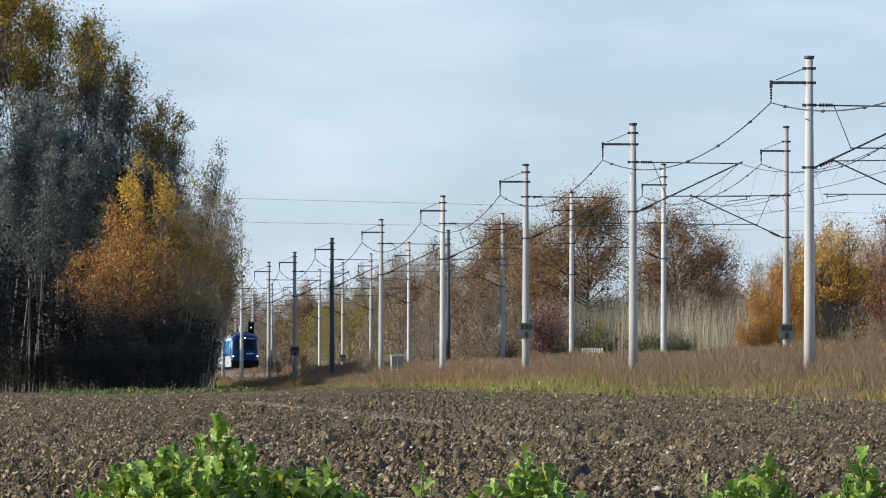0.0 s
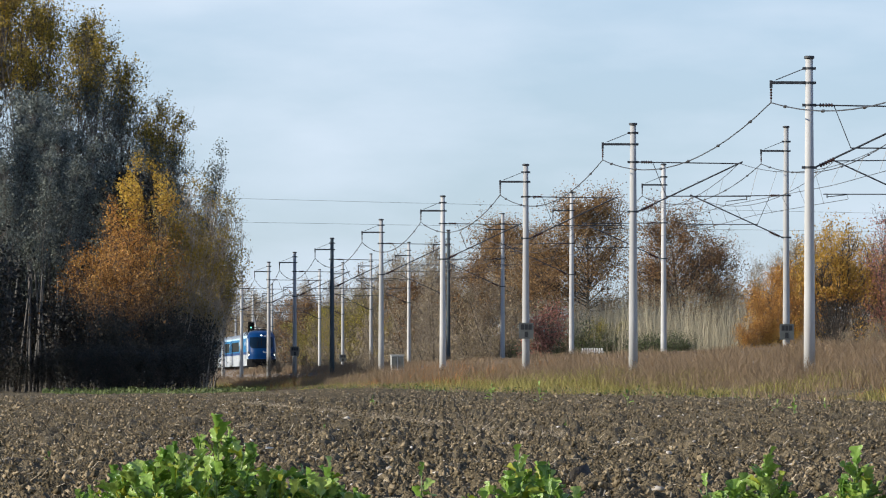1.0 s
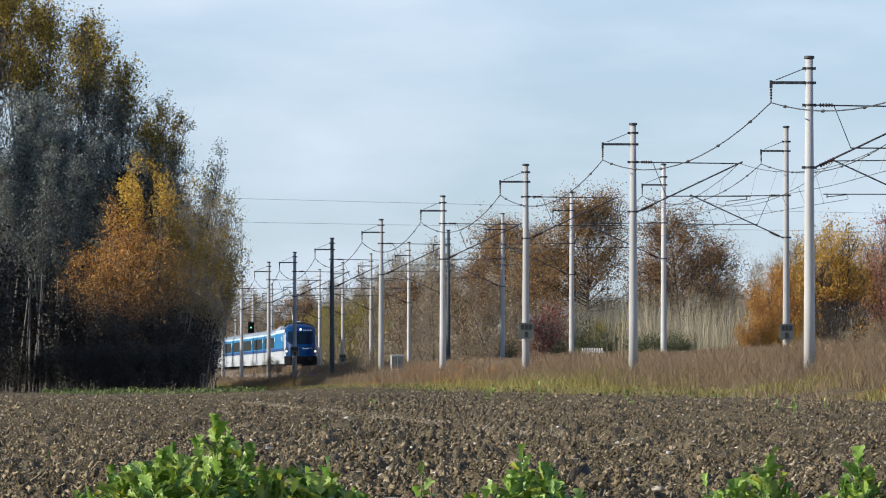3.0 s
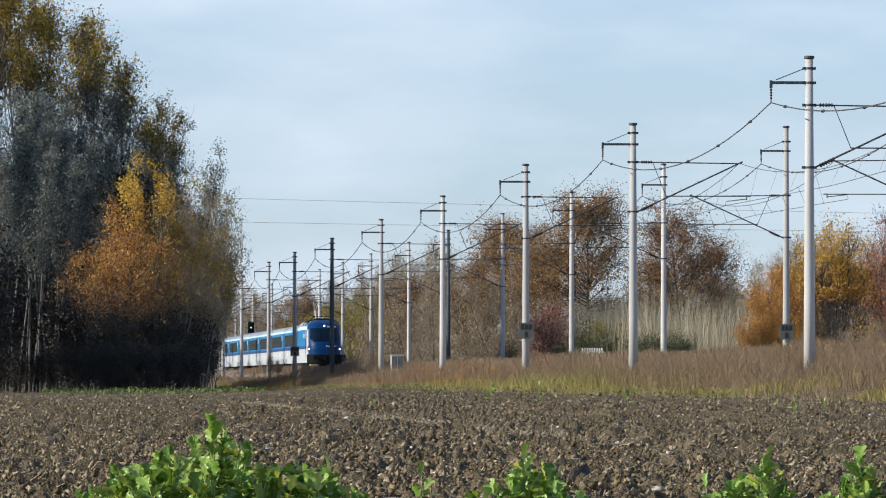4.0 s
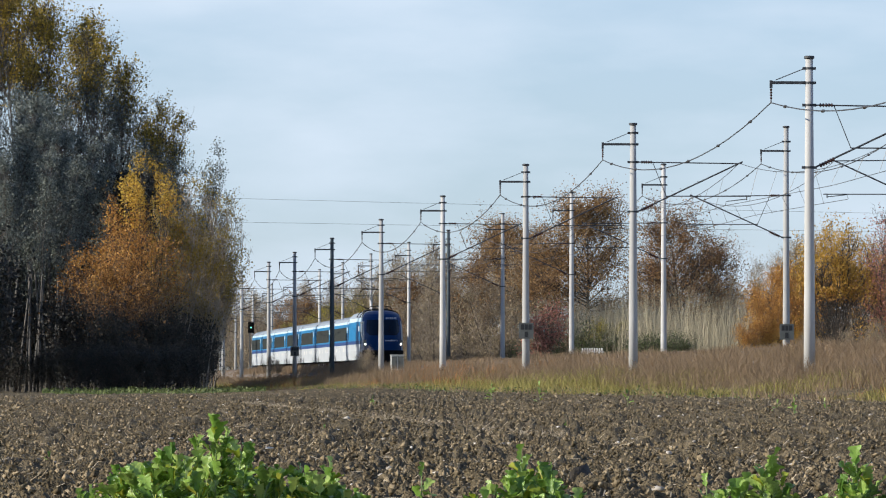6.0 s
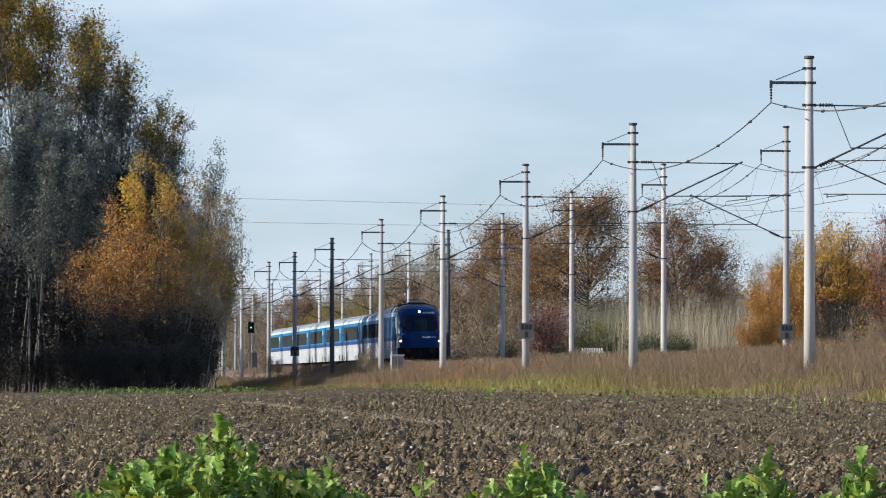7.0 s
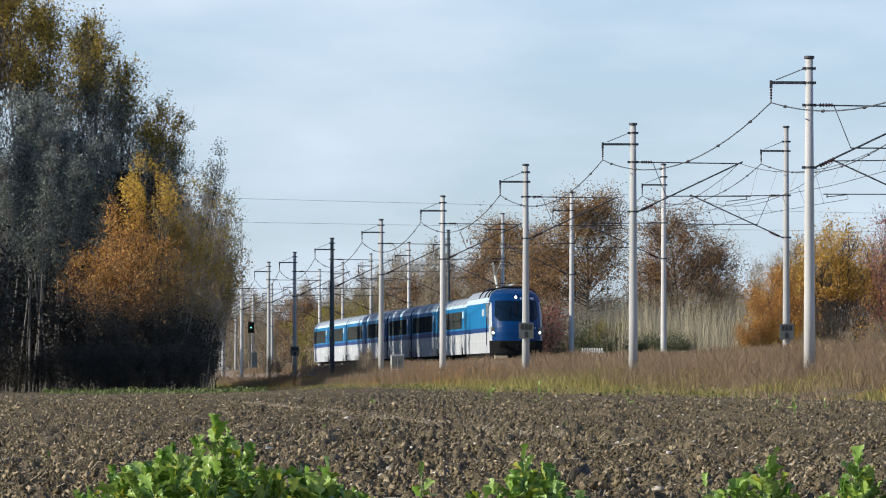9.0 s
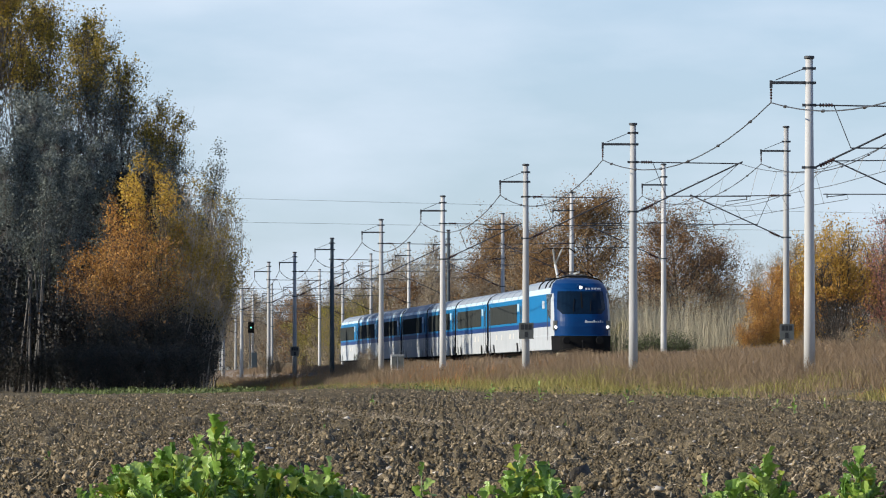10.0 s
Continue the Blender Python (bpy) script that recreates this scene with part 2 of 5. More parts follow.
def along(p, y, z):
    """A place p metres from the eye's line across the railway, at depth y."""
    return Vector((p - SLOPE * y, y, z))


# ---- ground ----
def lattice(x, y, seed):
    """Smooth value noise on arrays."""
    xi, yi = np.floor(x).astype(np.int64), np.floor(y).astype(np.int64)
    fx, fy = x - xi, y - yi
    fx, fy = fx * fx * (3 - 2 * fx), fy * fy * (3 - 2 * fy)

    def h(a, b):
        q = (a * 374761393 + b * 668265263 + seed * 144269504) & 0x7FFFFFFF
        q = ((q ^ (q >> 13)) * 1274126177) & 0x7FFFFFFF
        return ((q ^ (q >> 16)) & 0xFFFF) / 65535.0
    return (h(xi, yi) * (1 - fx) + h(xi + 1, yi) * fx) * (1 - fy) + (h(xi, yi + 1) * (1 - fx) + h(xi + 1, yi + 1) * fx) * fy


def ramp01(v, a, b):
    u = np.clip((v - a) / (b - a), 0, 1)
    return u * u * (3 - 2 * u)


def field_edge(y):
    return 19.5 + 0.6 * np.sin(y * 0.05) + 0.35 * np.sin(y * 0.21)


def ground_height(x, y, rough=True):
    x, y = np.asarray(x, float), np.asarray(y, float)
    p = x + SLOPE * y
    z = 0.0009 * np.clip(y - 35, 0, 260)
    z = z - 0.34 * ramp01(-x, 2, 14) * ramp01(y, 120, 330)
    e = field_edge(y)
    z = z + 0.55 * ramp01(p, e, 24.5) + 0.45 * ramp01(p, 24.5, 27.0)
    z = z - 0.25 * ramp01(p, 35.5, 40)
    z = z + 2.6 * ramp01(p, 46, 110) + 2.5 * ramp01(p, 110, 500)
    if rough:
        near = np.clip(1.0 - (np.abs(x) - 0.085 * y - 1) / (4 + 0.1 * y), 0, 1) * ramp01(y, 12, 22)
        tilled = (1 - ramp01(p, e - 1.5, e)) * near
        track = np.exp(-((x + (y - 76.4) / 14.97) / 0.35) ** 2)
        a = np.abs(lattice(x * 4.0, y * 4.0, 1) - 0.5) * 0.11 + np.abs(lattice(x * 11, y * 9, 2) - 0.5) * 0.21 + (lattice(x * 23, y * 15, 5) - 0.5) * 0.11 + (lattice(x * 1.3, y * 1.0, 3) - 0.5) * 0.09
        z = z + tilled * a * (1 - 0.75 * track) * (1 - 0.4 * ramp01(y, 100, 260))
        z = z + (1 - tilled) * near * (lattice(x * 0.8, y * 0.8, 4) - 0.5) * 0.12 * (1 - ramp01(p, e, e + 2) * 0.3)
    return z


BANK = ([25.4, 26.0, 27.0, 34.4, 35.4, 36.2], [0.55, 1.15, 1.62, 1.62, 1.15, 0.7])


def surface_height(x, y):
    """The ground, or the railway bank where that stands higher."""
    return np.maximum(ground_height(x, y), np.interp(x + SLOPE * y, *BANK, left=-9, right=-9))


def spaced(start, end, step):
    out = [start]
    while out[-1] < end:
        out.append(out[-1] + step(out[-1]))
    return np.array(out)


def build_ground():
    half = spaced(0, 4200, lambda x: 0.018 * (1 + x / 1.6) if x < 24 else 0.25 + (x - 24) * 0.22)
    xs = np.concatenate([-half[:0:-1], half])
    ahead = spaced(20, 4600, lambda y: 0.042 + (y - 20) * 0.0075 if y < 330 else 1.6 + (y - 330) * 0.06)
    behind = -spaced(0, 1500, lambda y: 2 + y * 0.25)[::-1] + 19
    ys = np.concatenate([behind, ahead])
    gx, gy = np.meshgrid(xs, ys)
    z = ground_height(gx, gy)
    v = np.stack([gx.ravel(), gy.ravel(), z.ravel()], 1)
    i = np.arange(len(ys) - 1)[:, None] * len(xs) + np.arange(len(xs) - 1)[None]
    i = i.ravel()
    f = np.stack([i, i + 1, i + 1 + len(xs), i + len(xs)], 1)
    ob = new("ground", raw_mesh("ground", v, f, MAT["earth"], True))
    tagged(ob, "brown ploughed field with rough crumbly clods", "field", kind="structure")
    return ob


build_ground()


# ---- railway ----
TURN = math.degrees(math.atan(SLOPE))     # the railway's angle to the line of sight
RY = Matrix.Rotation(radians(TURN), 4, "Z")


def build_track_bed():
    b = Build()
    prof = list(zip(*BANK))
    for y0 in range(60, 1500, 60):
        for (p0, z0), (p1, z1) in zip(prof, prof[1:]):
            b.face([along(p0, y0, z0), along(p1, y0, z1), along(p1, y0 + 60, z1), along(p0, y0 + 60, z0)])
    bed = part("track_bed", b, MAT["ballast"])
    tagged(bed, "grey-brown ballast bed of a double-track railway", "track bed", kind="structure")
    for axis in (AXIS_NEAR, AXIS_FAR):
        track = thing("railway_track", "railway track with brown steel rails on ballast", "railway track", "tracks of the line", "structure")
        for side in (-0.7525, 0.7525):
            r = Build()
            for w, z0, z1 in ((0.07, 1.60, 1.62), (0.012, 1.62, 1.71), (0.036, 1.71, RAIL_Z)):
                p = axis + side
                lo, hi = [along(p - w, 60, z0), along(p + w, 60, z0)], [along(p - w, 1500, z0), along(p + w, 1500, z0)]
                up = Vector((0, 0, z1 - z0))
                r.face([lo[0] + up, lo[1] + up, hi[1] + up, hi[0] + up])
                r.face([lo[0], lo[0] + up, hi[0] + up, hi[0]])
                r.face([lo[1] + up, lo[1], hi[1], hi[1] + up])
            part("rail", r, MAT["rail"], track)
        s = Build()
        for i in range(700):
            y = 130 + i * 0.6
            c = along(axis, y, 1.63)
            s.box((c.x - 1.25, y - 0.12, 1.55), (c.x + 1.25, y + 0.12, 1.645))
        tagged(part("sleepers", s, MAT["concrete"], track), kind="stuff")


build_track_bed()


# ---- masts: local +X points from the mast to its track; z is counted from the eye's level less 0.6 ----
def ribbed(b, a, c, r, n=5):
    """A turned insulator: one rod with n sheds."""
    a, c = Vector(a), Vector(c)
    pts, radii = [], []
    for i in range(n):
        for u, k in ((0.0, 0.45), (0.2, 1.0), (0.55, 0.9), (0.75, 0.45)):
            pts.append(a.lerp(c, (i + u) / n))
            radii.append(r * k)
    b.tube(pts, radii, 8)


def catenary_mast(top, arm_z, hang_z, tie_z, strut_z, reach, reg_z, wire_z, dark=False, plate=0, face=-1):
    """A round concrete mast with a feeder arm on its field side and a cantilever over the track."""
    m = thing("catenary_mast", "tall round grey concrete catenary mast with steel cantilever" if not dark else
              "tall catenary mast in tree shade, coloured dark blue-grey, with steel cantilever", "catenary mast", "masts along the railway")
    b = Build()
    # dark: tree shade on this mast, put into its colour over the full height
    pole = MAT["concrete_dark"] if dark else MAT["concrete"]
    b.tube([(0, 0, 0.2), (0, 0, 3), (0, 0, 6), (0, 0, top)], [0.175, 0.158, 0.138, 0.108], 18)
    part("pole", b, pole, m, smooth=True)
    b = Build()
    b.tube([(0, 0, top), (0, 0, top + 0.02), (0, 0, top + 0.07), (0, 0, top + 0.09)], [0.13, 0.155, 0.155, 0.12], 18)
    part("cap", b, MAT["steel"], m, "dark round cap")
    for z in (arm_z + 0.42, arm_z, tie_z, strut_z):
        b = Build()
        r = 0.180 - 0.067 * z / top
        b.tube([(0, 0, z - 0.035), (0, 0, z + 0.035)], r, 16)
        b.box((-r - 0.08, -0.05, z - 0.04), (r + 0.08, 0.05, z + 0.04))
        part("clamp", b, MAT["steel"], m)
    side = face          # the feeder arm points to the field on both rows
    arm = Build()
    arm.box((min(0, side * 1.12), -0.05, arm_z - 0.04), (max(0, side * 1.12), 0.05, arm_z + 0.045))
    arm.box((side * 1.12 - 0.04, -0.04, arm_z - 0.16), (side * 1.12 + 0.04, 0.04, arm_z + 0.07))
    a = part("feeder_arm", arm, MAT["steel"], m)
    st = Build()
    st.tube([(side * 0.98, 0, arm_z + 0.08), (side * 0.14, 0, arm_z + 0.42)], 0.014, 5)
    part("stay", st, MAT["steel"], a)
    ins = Build()
    ins.tube([(side * 1.12, 0, arm_z - 0.1), (side * 1.12, 0, hang_z)], 0.018, 6)
    ribbed(ins, (side * 1.12, 0, arm_z - 0.18), (side * 1.12, 0, hang_z + 0.08), 0.038, 4)
    part("hanger", ins, MAT["insulator"], a)
    tie = Build()
    tie.tube([(0.2, 0, tie_z), (reach + 0.12, 0, tie_z - 0.05)], 0.022, 7)
    t = part("tie", tie, MAT["steel"], m)
    ins = Build()
    ribbed(ins, (0.30, 0, tie_z), (0.72, 0, tie_z), 0.06)
    part("insulator", ins, MAT["insulator"], t)
    strut = Build()
    strut.tube([(0.16, 0, strut_z), (reach + 0.15, 0, tie_z + 0.02)], 0.028, 8)
    s = part("strut", strut, MAT["steel"], m)
    d = Vector((reach, 0, tie_z - strut_z)).normalized()
    ins = Build()
    o = Vector((0.2, 0, strut_z))
    ribbed(ins, o + d * 0.12, o + d * 0.62, 0.068, 6)
    part("insulator", ins, MAT["insulator"], s)
    start = (reg_z - strut_z) / (tie_z - strut_z) * reach
    reg = Build()
    reg.tube([(start, 0, reg_z), (reach + 0.45, 0, reg_z + 0.0)], 0.02, 7)
    reg.tube([(reach + 0.30, 0, reg_z), (reach + 0.30, 0, reg_z - 0.14)], 0.022, 6)
    reg.tube([(0.72, 0, tie_z), (start, 0, reg_z)], 0.014, 5)
    part("registration_tube", reg, MAT["steel"], m)
    arm = Build()
    arm.tube([(reach + 0.30, 0, reg_z - 0.10), (reach - 0.45, 0, wire_z + 0.16), (reach - 0.5, 0, wire_z)], 0.018, 6)
    part("steady_arm", arm, MAT["steel"], m)
    if plate:
        b = Build()
        b.box((-0.32, face * 0.20 - 0.012, 2.45), (0.32, face * 0.20 + 0.012, 3.15))
        pl = part("number_plate", b, MAT["plate"], m, "small grey plate with dark marks")
        for x0, x1, z0, z1 in ((-0.24, -0.09, 2.85, 3.08), (-0.06, 0.07, 2.85, 3.08), (0.1, 0.24, 2.85, 3.08), (-0.07, 0.08, 2.52, 2.76)):
            k = Build()
            k.box((x0, face * 0.218 - 0.004, z0), (x1, face * 0.218 + 0.004, z1))
            part("mark", k, MAT["plate_dark"], pl)
    return m


NEAR_Y = [143.0] + [ROW_NEAR * 11700 / (x + 80) for x in (1432, 1120, 930, 783, 674, 587, 521, 475, 427)] + [614, 662, 712]
FAR_Y = [247.0] + [ROW_FAR * 11700 / (x + 80) for x in (1391, 1174, 1011, 889, 793, 723, 656, 606, 565)] + [722, 772, 822, 872, 922]
U = 0.6
near_kinds = {}
for i, y in enumerate(NEAR_Y):
    key = (i == 6, i in (3, 7))
    turn = pose(*along(ROW_NEAR, y, 0), 0, 0, TURN)
    if key not in near_kinds:
        near_kinds[key] = catenary_mast(9.40 + U, 8.70 + U, 8.12 + U, 8.05 + U, 6.23 + U, 3.9, 6.80 + U, 6.45 + U, *key)
        near_kinds[key].matrix_basis = turn
    else:
        copy_thing(near_kinds[key], turn)
far_kinds = {}
for i, y in enumerate(FAR_Y):
    key = (i == 5, i in (1, 8))
    turn = pose(*along(ROW_FAR, y, 0), 0, 0, TURN + 180)
    if key not in far_kinds:
        far_kinds[key] = catenary_mast(11.28 + U, 10.25 + U, 9.67 + U, 8.27 + U, 6.40 + U, 4.15, 6.98 + U, 6.80 + U, *key, 1)
        far_kinds[key].matrix_basis = turn
    else:
        copy_thing(far_kinds[key], turn)


# ---- wires ----
def sagging(b, a, c, sag, r, n=14, beads=0):
    a, c = Vector(a), Vector(c)
    pts = [a.lerp(c, i / n) - Vector((0, 0, 4 * sag * (i / n) * (1 - i / n))) for i in range(n + 1)]
    b.tube(pts, r, 5, cap=False)
    for j in range(beads):
        u = (j + 0.6) / beads
        q = a.lerp(c, u) - Vector((0, 0, 4 * sag * u * (1 - u)))
        d = (c - a).normalized()
        b.tube([q - d * 0.3, q - d * 0.15, q + d * 0.15, q + d * 0.3], [0.02, 0.045, 0.045, 0.02], 6)


def wires(rows, row_p, sign, hang_z, mess_z, wire_z, reach):
    feeder = thing("feeder_wire", "dark sagging feeder wire hung from mast arms", "overhead wire", "overhead wires")
    line = thing("catenary_wire", "thin contact wire with messenger wire and droppers", "overhead wire", "overhead wires")
    for a, c in zip(rows, rows[1:]):
        b = Build()
        sagging(b, along(row_p - 1.12, a, hang_z), along(row_p - 1.12, c, hang_z), 1.0, 0.019, beads=6)
        part("feeder_span", b, MAT["wire"], feeder)
        m, w = Build(), Build()
        pm = row_p + sign * reach
        sagging(m, along(pm, a, mess_z), along(pm, c, mess_z), 0.95, 0.012)
        w.tube([along(pm - sign * 0.5, a, wire_z), along(pm + sign * 0.1, (a + c) / 2, wire_z), along(pm - sign * 0.5, c, wire_z)], 0.011, 5)
        for j in range(1, 9):
            u = j / 9
            q = along(pm, a + (c - a) * u, mess_z - 4 * 0.95 * u * (1 - u))
            d = Build()
            d.tube([q, along(pm - sign * 0.3, a + (c - a) * u, wire_z)], 0.006, 4)
            part("dropper", d, MAT["wire"], line)
        part("messenger_span", m, MAT["wire"], line)
        part("contact_span", w, MAT["wire"], line)


wires(NEAR_Y, ROW_NEAR, 1, 8.12 + U, 8.0 + U, 6.45 + U, 3.9)
wires(FAR_Y, ROW_FAR, -1, 9.67 + U, 8.22 + U, 6.80 + U, 4.15)
power = thing("power_line", "far power line wires between wooden poles", "power line")
for x, zs in ((-70.0, (18.95, 16.35)), (75.0, (15.5, 14.1))):
    b = Build()
    b.tube([(x, 610.3, 0), (x, 610.3, zs[0] + 0.8)], [0.2, 0.14], 10)
    p = part("pole", b, MAT["bark"], power)
    for z in zs:
        b = Build()
        b.box((x - 0.08, 609.6, z - 0.08), (x + 0.08, 611.0, z + 0.08))
        part("cross_arm", b, MAT["steel"], p)
for z0, z1 in ((18.95, 15.5), (16.35, 14.1)):
    b = Build()
    sagging(b, (-70, 610, z0), (75, 610, z1), 0.3, 0.012, 20)
    part("line_wire", b, MAT["wire"], power)


# ---- train: local +Y is forward, z from the rail ----
def loft(b, outline, ys, kinds, ends=(0, 0)):
    """A closed outline (x, z) carried along y; kinds gives each side's material."""
    n, s = len(outline), len(b.v)
    for y, k in ys:
        b.v += [(x * k, y, z) for x, z in outline]
    for i in range(len(ys) - 1):
        for j in range(n):
            j2 = (j + 1) % n
            b.f.append((s + i * n + j, s + i * n + j2, s + (i + 1) * n + j2, s + (i + 1) * n + j))
            b.k.append(kinds[j])
    b.f.append(tuple(s + j for j in reversed(range(n))))
    b.f.append(tuple(s + (len(ys) - 1) * n + j for j in range(n)))
    b.k += list(ends)


def bogie(parent, y, gap):
    g = Build()
    for x in (-1.02, 1.02):
        g.box((x - 0.09, y - gap / 2 - 0.7, 0.42), (x + 0.09, y + gap / 2 + 0.7, 0.80))
        for s in (-0.55, 0.55):
            g.tube([(x, y + s, 0.4), (x, y + s, 0.95)], 0.12, 8)
    g.box((-1.1, y - 0.35, 0.40), (1.1, y + 0.35, 0.75))
    bo = part("bogie", g, MAT["black"], parent)
    for s in (-1, 1):
        w = Build()
        w.tube([(-0.82, y + s * gap / 2, 0.46), (0.82, y + s * gap / 2, 0.46)], 0.09, 8)
        for x in (-0.82, 0.68):
            w.tube([(x, y + s * gap / 2, 0.46), (x + 0.14, y + s * gap / 2, 0.46)], 0.46, 20)
        part("wheelset", w, MAT["rail"], bo)


COACH = 25.1
SIDE = [(1.30, 0.92), (1.41, 0.98), (1.42, 1.72), (1.42, 1.98), (1.415, 3.38), (1.36, 3.56), (1.20, 3.78), (0.85, 3.97), (0.4, 4.05)]
SIDE_KIND = [0, 0, 1, 2, 3, 4, 4, 4]


def coach(tail=False):
    c = thing("railway_coach", "blue and silver passenger coach with tinted window band", "railway coach", "coaches of the train")
    outline = [(x, z) for x, z in SIDE] + [(-x, z) for x, z in reversed(SIDE)]
    kinds = SIDE_KIND + [4] + SIDE_KIND[::-1] + [5]
    b = Build()
    h = COACH / 2
    back = -h + 3.2 if tail else -h + 0.88
    loft(b, outline, ([] if tail else [(-h + 0.80, 0.97)]) + [(back, 1), (h - 0.88, 1), (h - 0.80, 0.97)], kinds, (5, 5))
    if tail:        # the driving end slopes down
        shapes = [(3.2, 1.0, 1.0), (2.3, 0.99, 0.95), (1.4, 0.96, 0.84), (0.7, 0.90, 0.68), (0.25, 0.80, 0.45), (0.1, 0.66, 0.25)]
        rings = [[(x * kx, -h + y, 0.92 + (z - 0.92) * kz) for x, z in outline] for y, kx, kz in shapes]
        for a, c2 in zip(rings, rings[1:]):
            for j in range(len(outline)):
                j2 = (j + 1) % len(outline)
                b.face([a[j], a[j2], c2[j2], c2[j]], kinds[j])
        b.face(rings[-1], 0)
    part("body", b, [MAT["white_paint"], MAT["stripe"], MAT["blue"], MAT["sky_blue"], MAT["roof"], MAT["rubber"]], c)
    b = Build()
    if not tail:
        b.box((-0.95, -h + 0.02, 0.9), (0.95, -h + 0.84, 3.7))
    b.box((-0.95, h - 0.84, 0.9), (0.95, h - 0.02, 3.7))
    part("gangway", b, MAT["rubber"], c, "dark rubber gangway bellows")
    for side in (1, -1):
        b = Build()
        b.box((side * 1.42 - 0.015, -10.75, 2.10), (side * 1.42 + 0.006, 8.05, 3.14))
        part("window_band", b, MAT["glass"], c, "dark tinted window band")
        for i in range(9):
            y0 = -10.68 + i * 2.08
            b = Build()
            b.box((side * 1.42 - 0.015, y0, 2.14), (side * 1.42 + 0.012, y0 + 1.98, 3.10))
            part("window", b, MAT["glass"], c)
        for y0 in ((10.25,) if tail else (-11.45, 10.25)):
            b = Build()
            b.box((side * 1.42 - 0.02, y0, 1.98), (side * 1.42 + 0.012, y0 + 1.1, 3.2), 0)
            b.box((side * 1.42 - 0.02, y0, 1.72), (side * 1.42 + 0.012, y0 + 1.1, 1.98), 1)
            b.box((side * 1.42 - 0.02, y0, 0.62), (side * 1.42 + 0.012, y0 + 1.1, 1.72), 2)
            d = part("door", b, [MAT["blue"], MAT["stripe"], MAT["white_paint"]], c, "entrance door in the coach's blue and silver")
            g = Build()
            g.box((side * 1.43 - 0.01, y0 + 0.3, 2.1), (side * 1.43 + 0.008, y0 + 0.8, 3.0))
            part("door_window", g, MAT["glass"], d)
            for y1 in (y0 - 0.16, y0 + 1.12):
                e = Build()
                e.box((side * 1.43 - 0.01, y1, 0.6), (side * 1.43 + 0.004, y1 + 0.14, 3.25))
                part("door_seal", e, MAT["rubber"], d)
        g = Build()
        g.box((side * 1.425 - 0.01, 8.6, 2.72), (side * 1.425 + 0.012, 9.5, 3.14))
        part("destination_display", g, MAT["sky_blue"], c)
    for y0, y1 in ((-7.6, 7.6), (8.5, 10.0), (10.5, 11.62)) + (((-10.0, -8.5),) if tail else ((-10.0, -8.5), (-11.62, -10.5))):
        for side in (1, -1):
            b = Build()
            b.face([(side * 1.41, y0, 0.985), (side * 1.41, y1, 0.985), (side * 1.38, y1 - 0.15, 0.5), (side * 1.38, y0 + 0.15, 0.5)])
            b.face([(side * 1.35, y0, 0.985), (side * 1.35, y1, 0.985), (side * 1.32, y1 - 0.15, 0.5), (side * 1.32, y0 + 0.15, 0.5)])
            b.face([(side * 1.38, y0 + 0.15, 0.5), (side * 1.38, y1 - 0.15, 0.5), (side * 1.32, y1 - 0.15, 0.5), (side * 1.32, y0 + 0.15, 0.5)])
            part("skirt", b, MAT["white_paint"], c)
    for side in (1, -1):
        for y0, w in ((-6.2, 1.0), (-2.4, 0.7), (3.1, 1.1), (5.6, 0.6)):
            b = Build()
            b.box((side * 1.41 - 0.01, y0, 1.22), (side * 1.41 + 0.018, y0 + w, 1.52))
            part("service_flap", b, MAT["cabinet"], c)
    for y0 in (-9.0, -4.5, 0.0, 4.5, 9.0):
        b = Build()
        b.tube([(x * 1.004, y0, z + 0.012) for x, z in SIDE[4:]] + [(-x * 1.004, y0, z + 0.012) for x, z in reversed(SIDE[4:])], 0.022, 4)
        part("roof_seam", b, MAT["roof"], c)
    b = Build()
    b.box((-1.2, -7.0, 0.42), (1.2, 7.0, 0.95), bevel=0.15)
    part("underframe", b, MAT["black"], c)
    bogie(c, -9.4, 2.5)
    bogie(c, 9.4, 2.5)
    return c


ZS = [0.22, 0.50, 1.22, 1.26, 1.72, 1.98, 2.20, 2.62, 3.05, 3.45, 3.74, 3.98, 4.16, 4.28]
YF = [-0.10, -0.02, 0.0, -0.06, -0.06, -0.10, -0.16, -0.36, -0.62, -0.92, -1.20, -1.52, -2.05, -2.9]
WW = [1.44, 1.54, 1.56, 1.54, 1.545, 1.545, 1.54, 1.535, 1.525, 1.50, 1.44, 1.32, 1.10, 0.60]


def nose(z, s, off=0.0):
    """The locomotive's front surface at height z; s runs across it from -1 to 1."""
    y, w = np.interp(z, ZS, YF), np.interp(z, ZS, WW)
    return Vector((w * s, float(y) - 0.95 * abs(s) ** 3.6 + off, z))


def nose_patch(b, z0, z1, s0, s1, off=0.02, nz=8, ns=12, shape=None):
    for i in range(nz):
        for j in range(ns):
            q = []
            for di, dj in ((0, 0), (0, 1), (1, 1), (1, 0)):
                u, v = (i + di) / nz, (j + dj) / ns
                a, c = (s0, s1) if shape is None else shape(u)
                q.append(nose(z0 + (z1 - z0) * u, a + (c - a) * v, off))
            b.face(q)


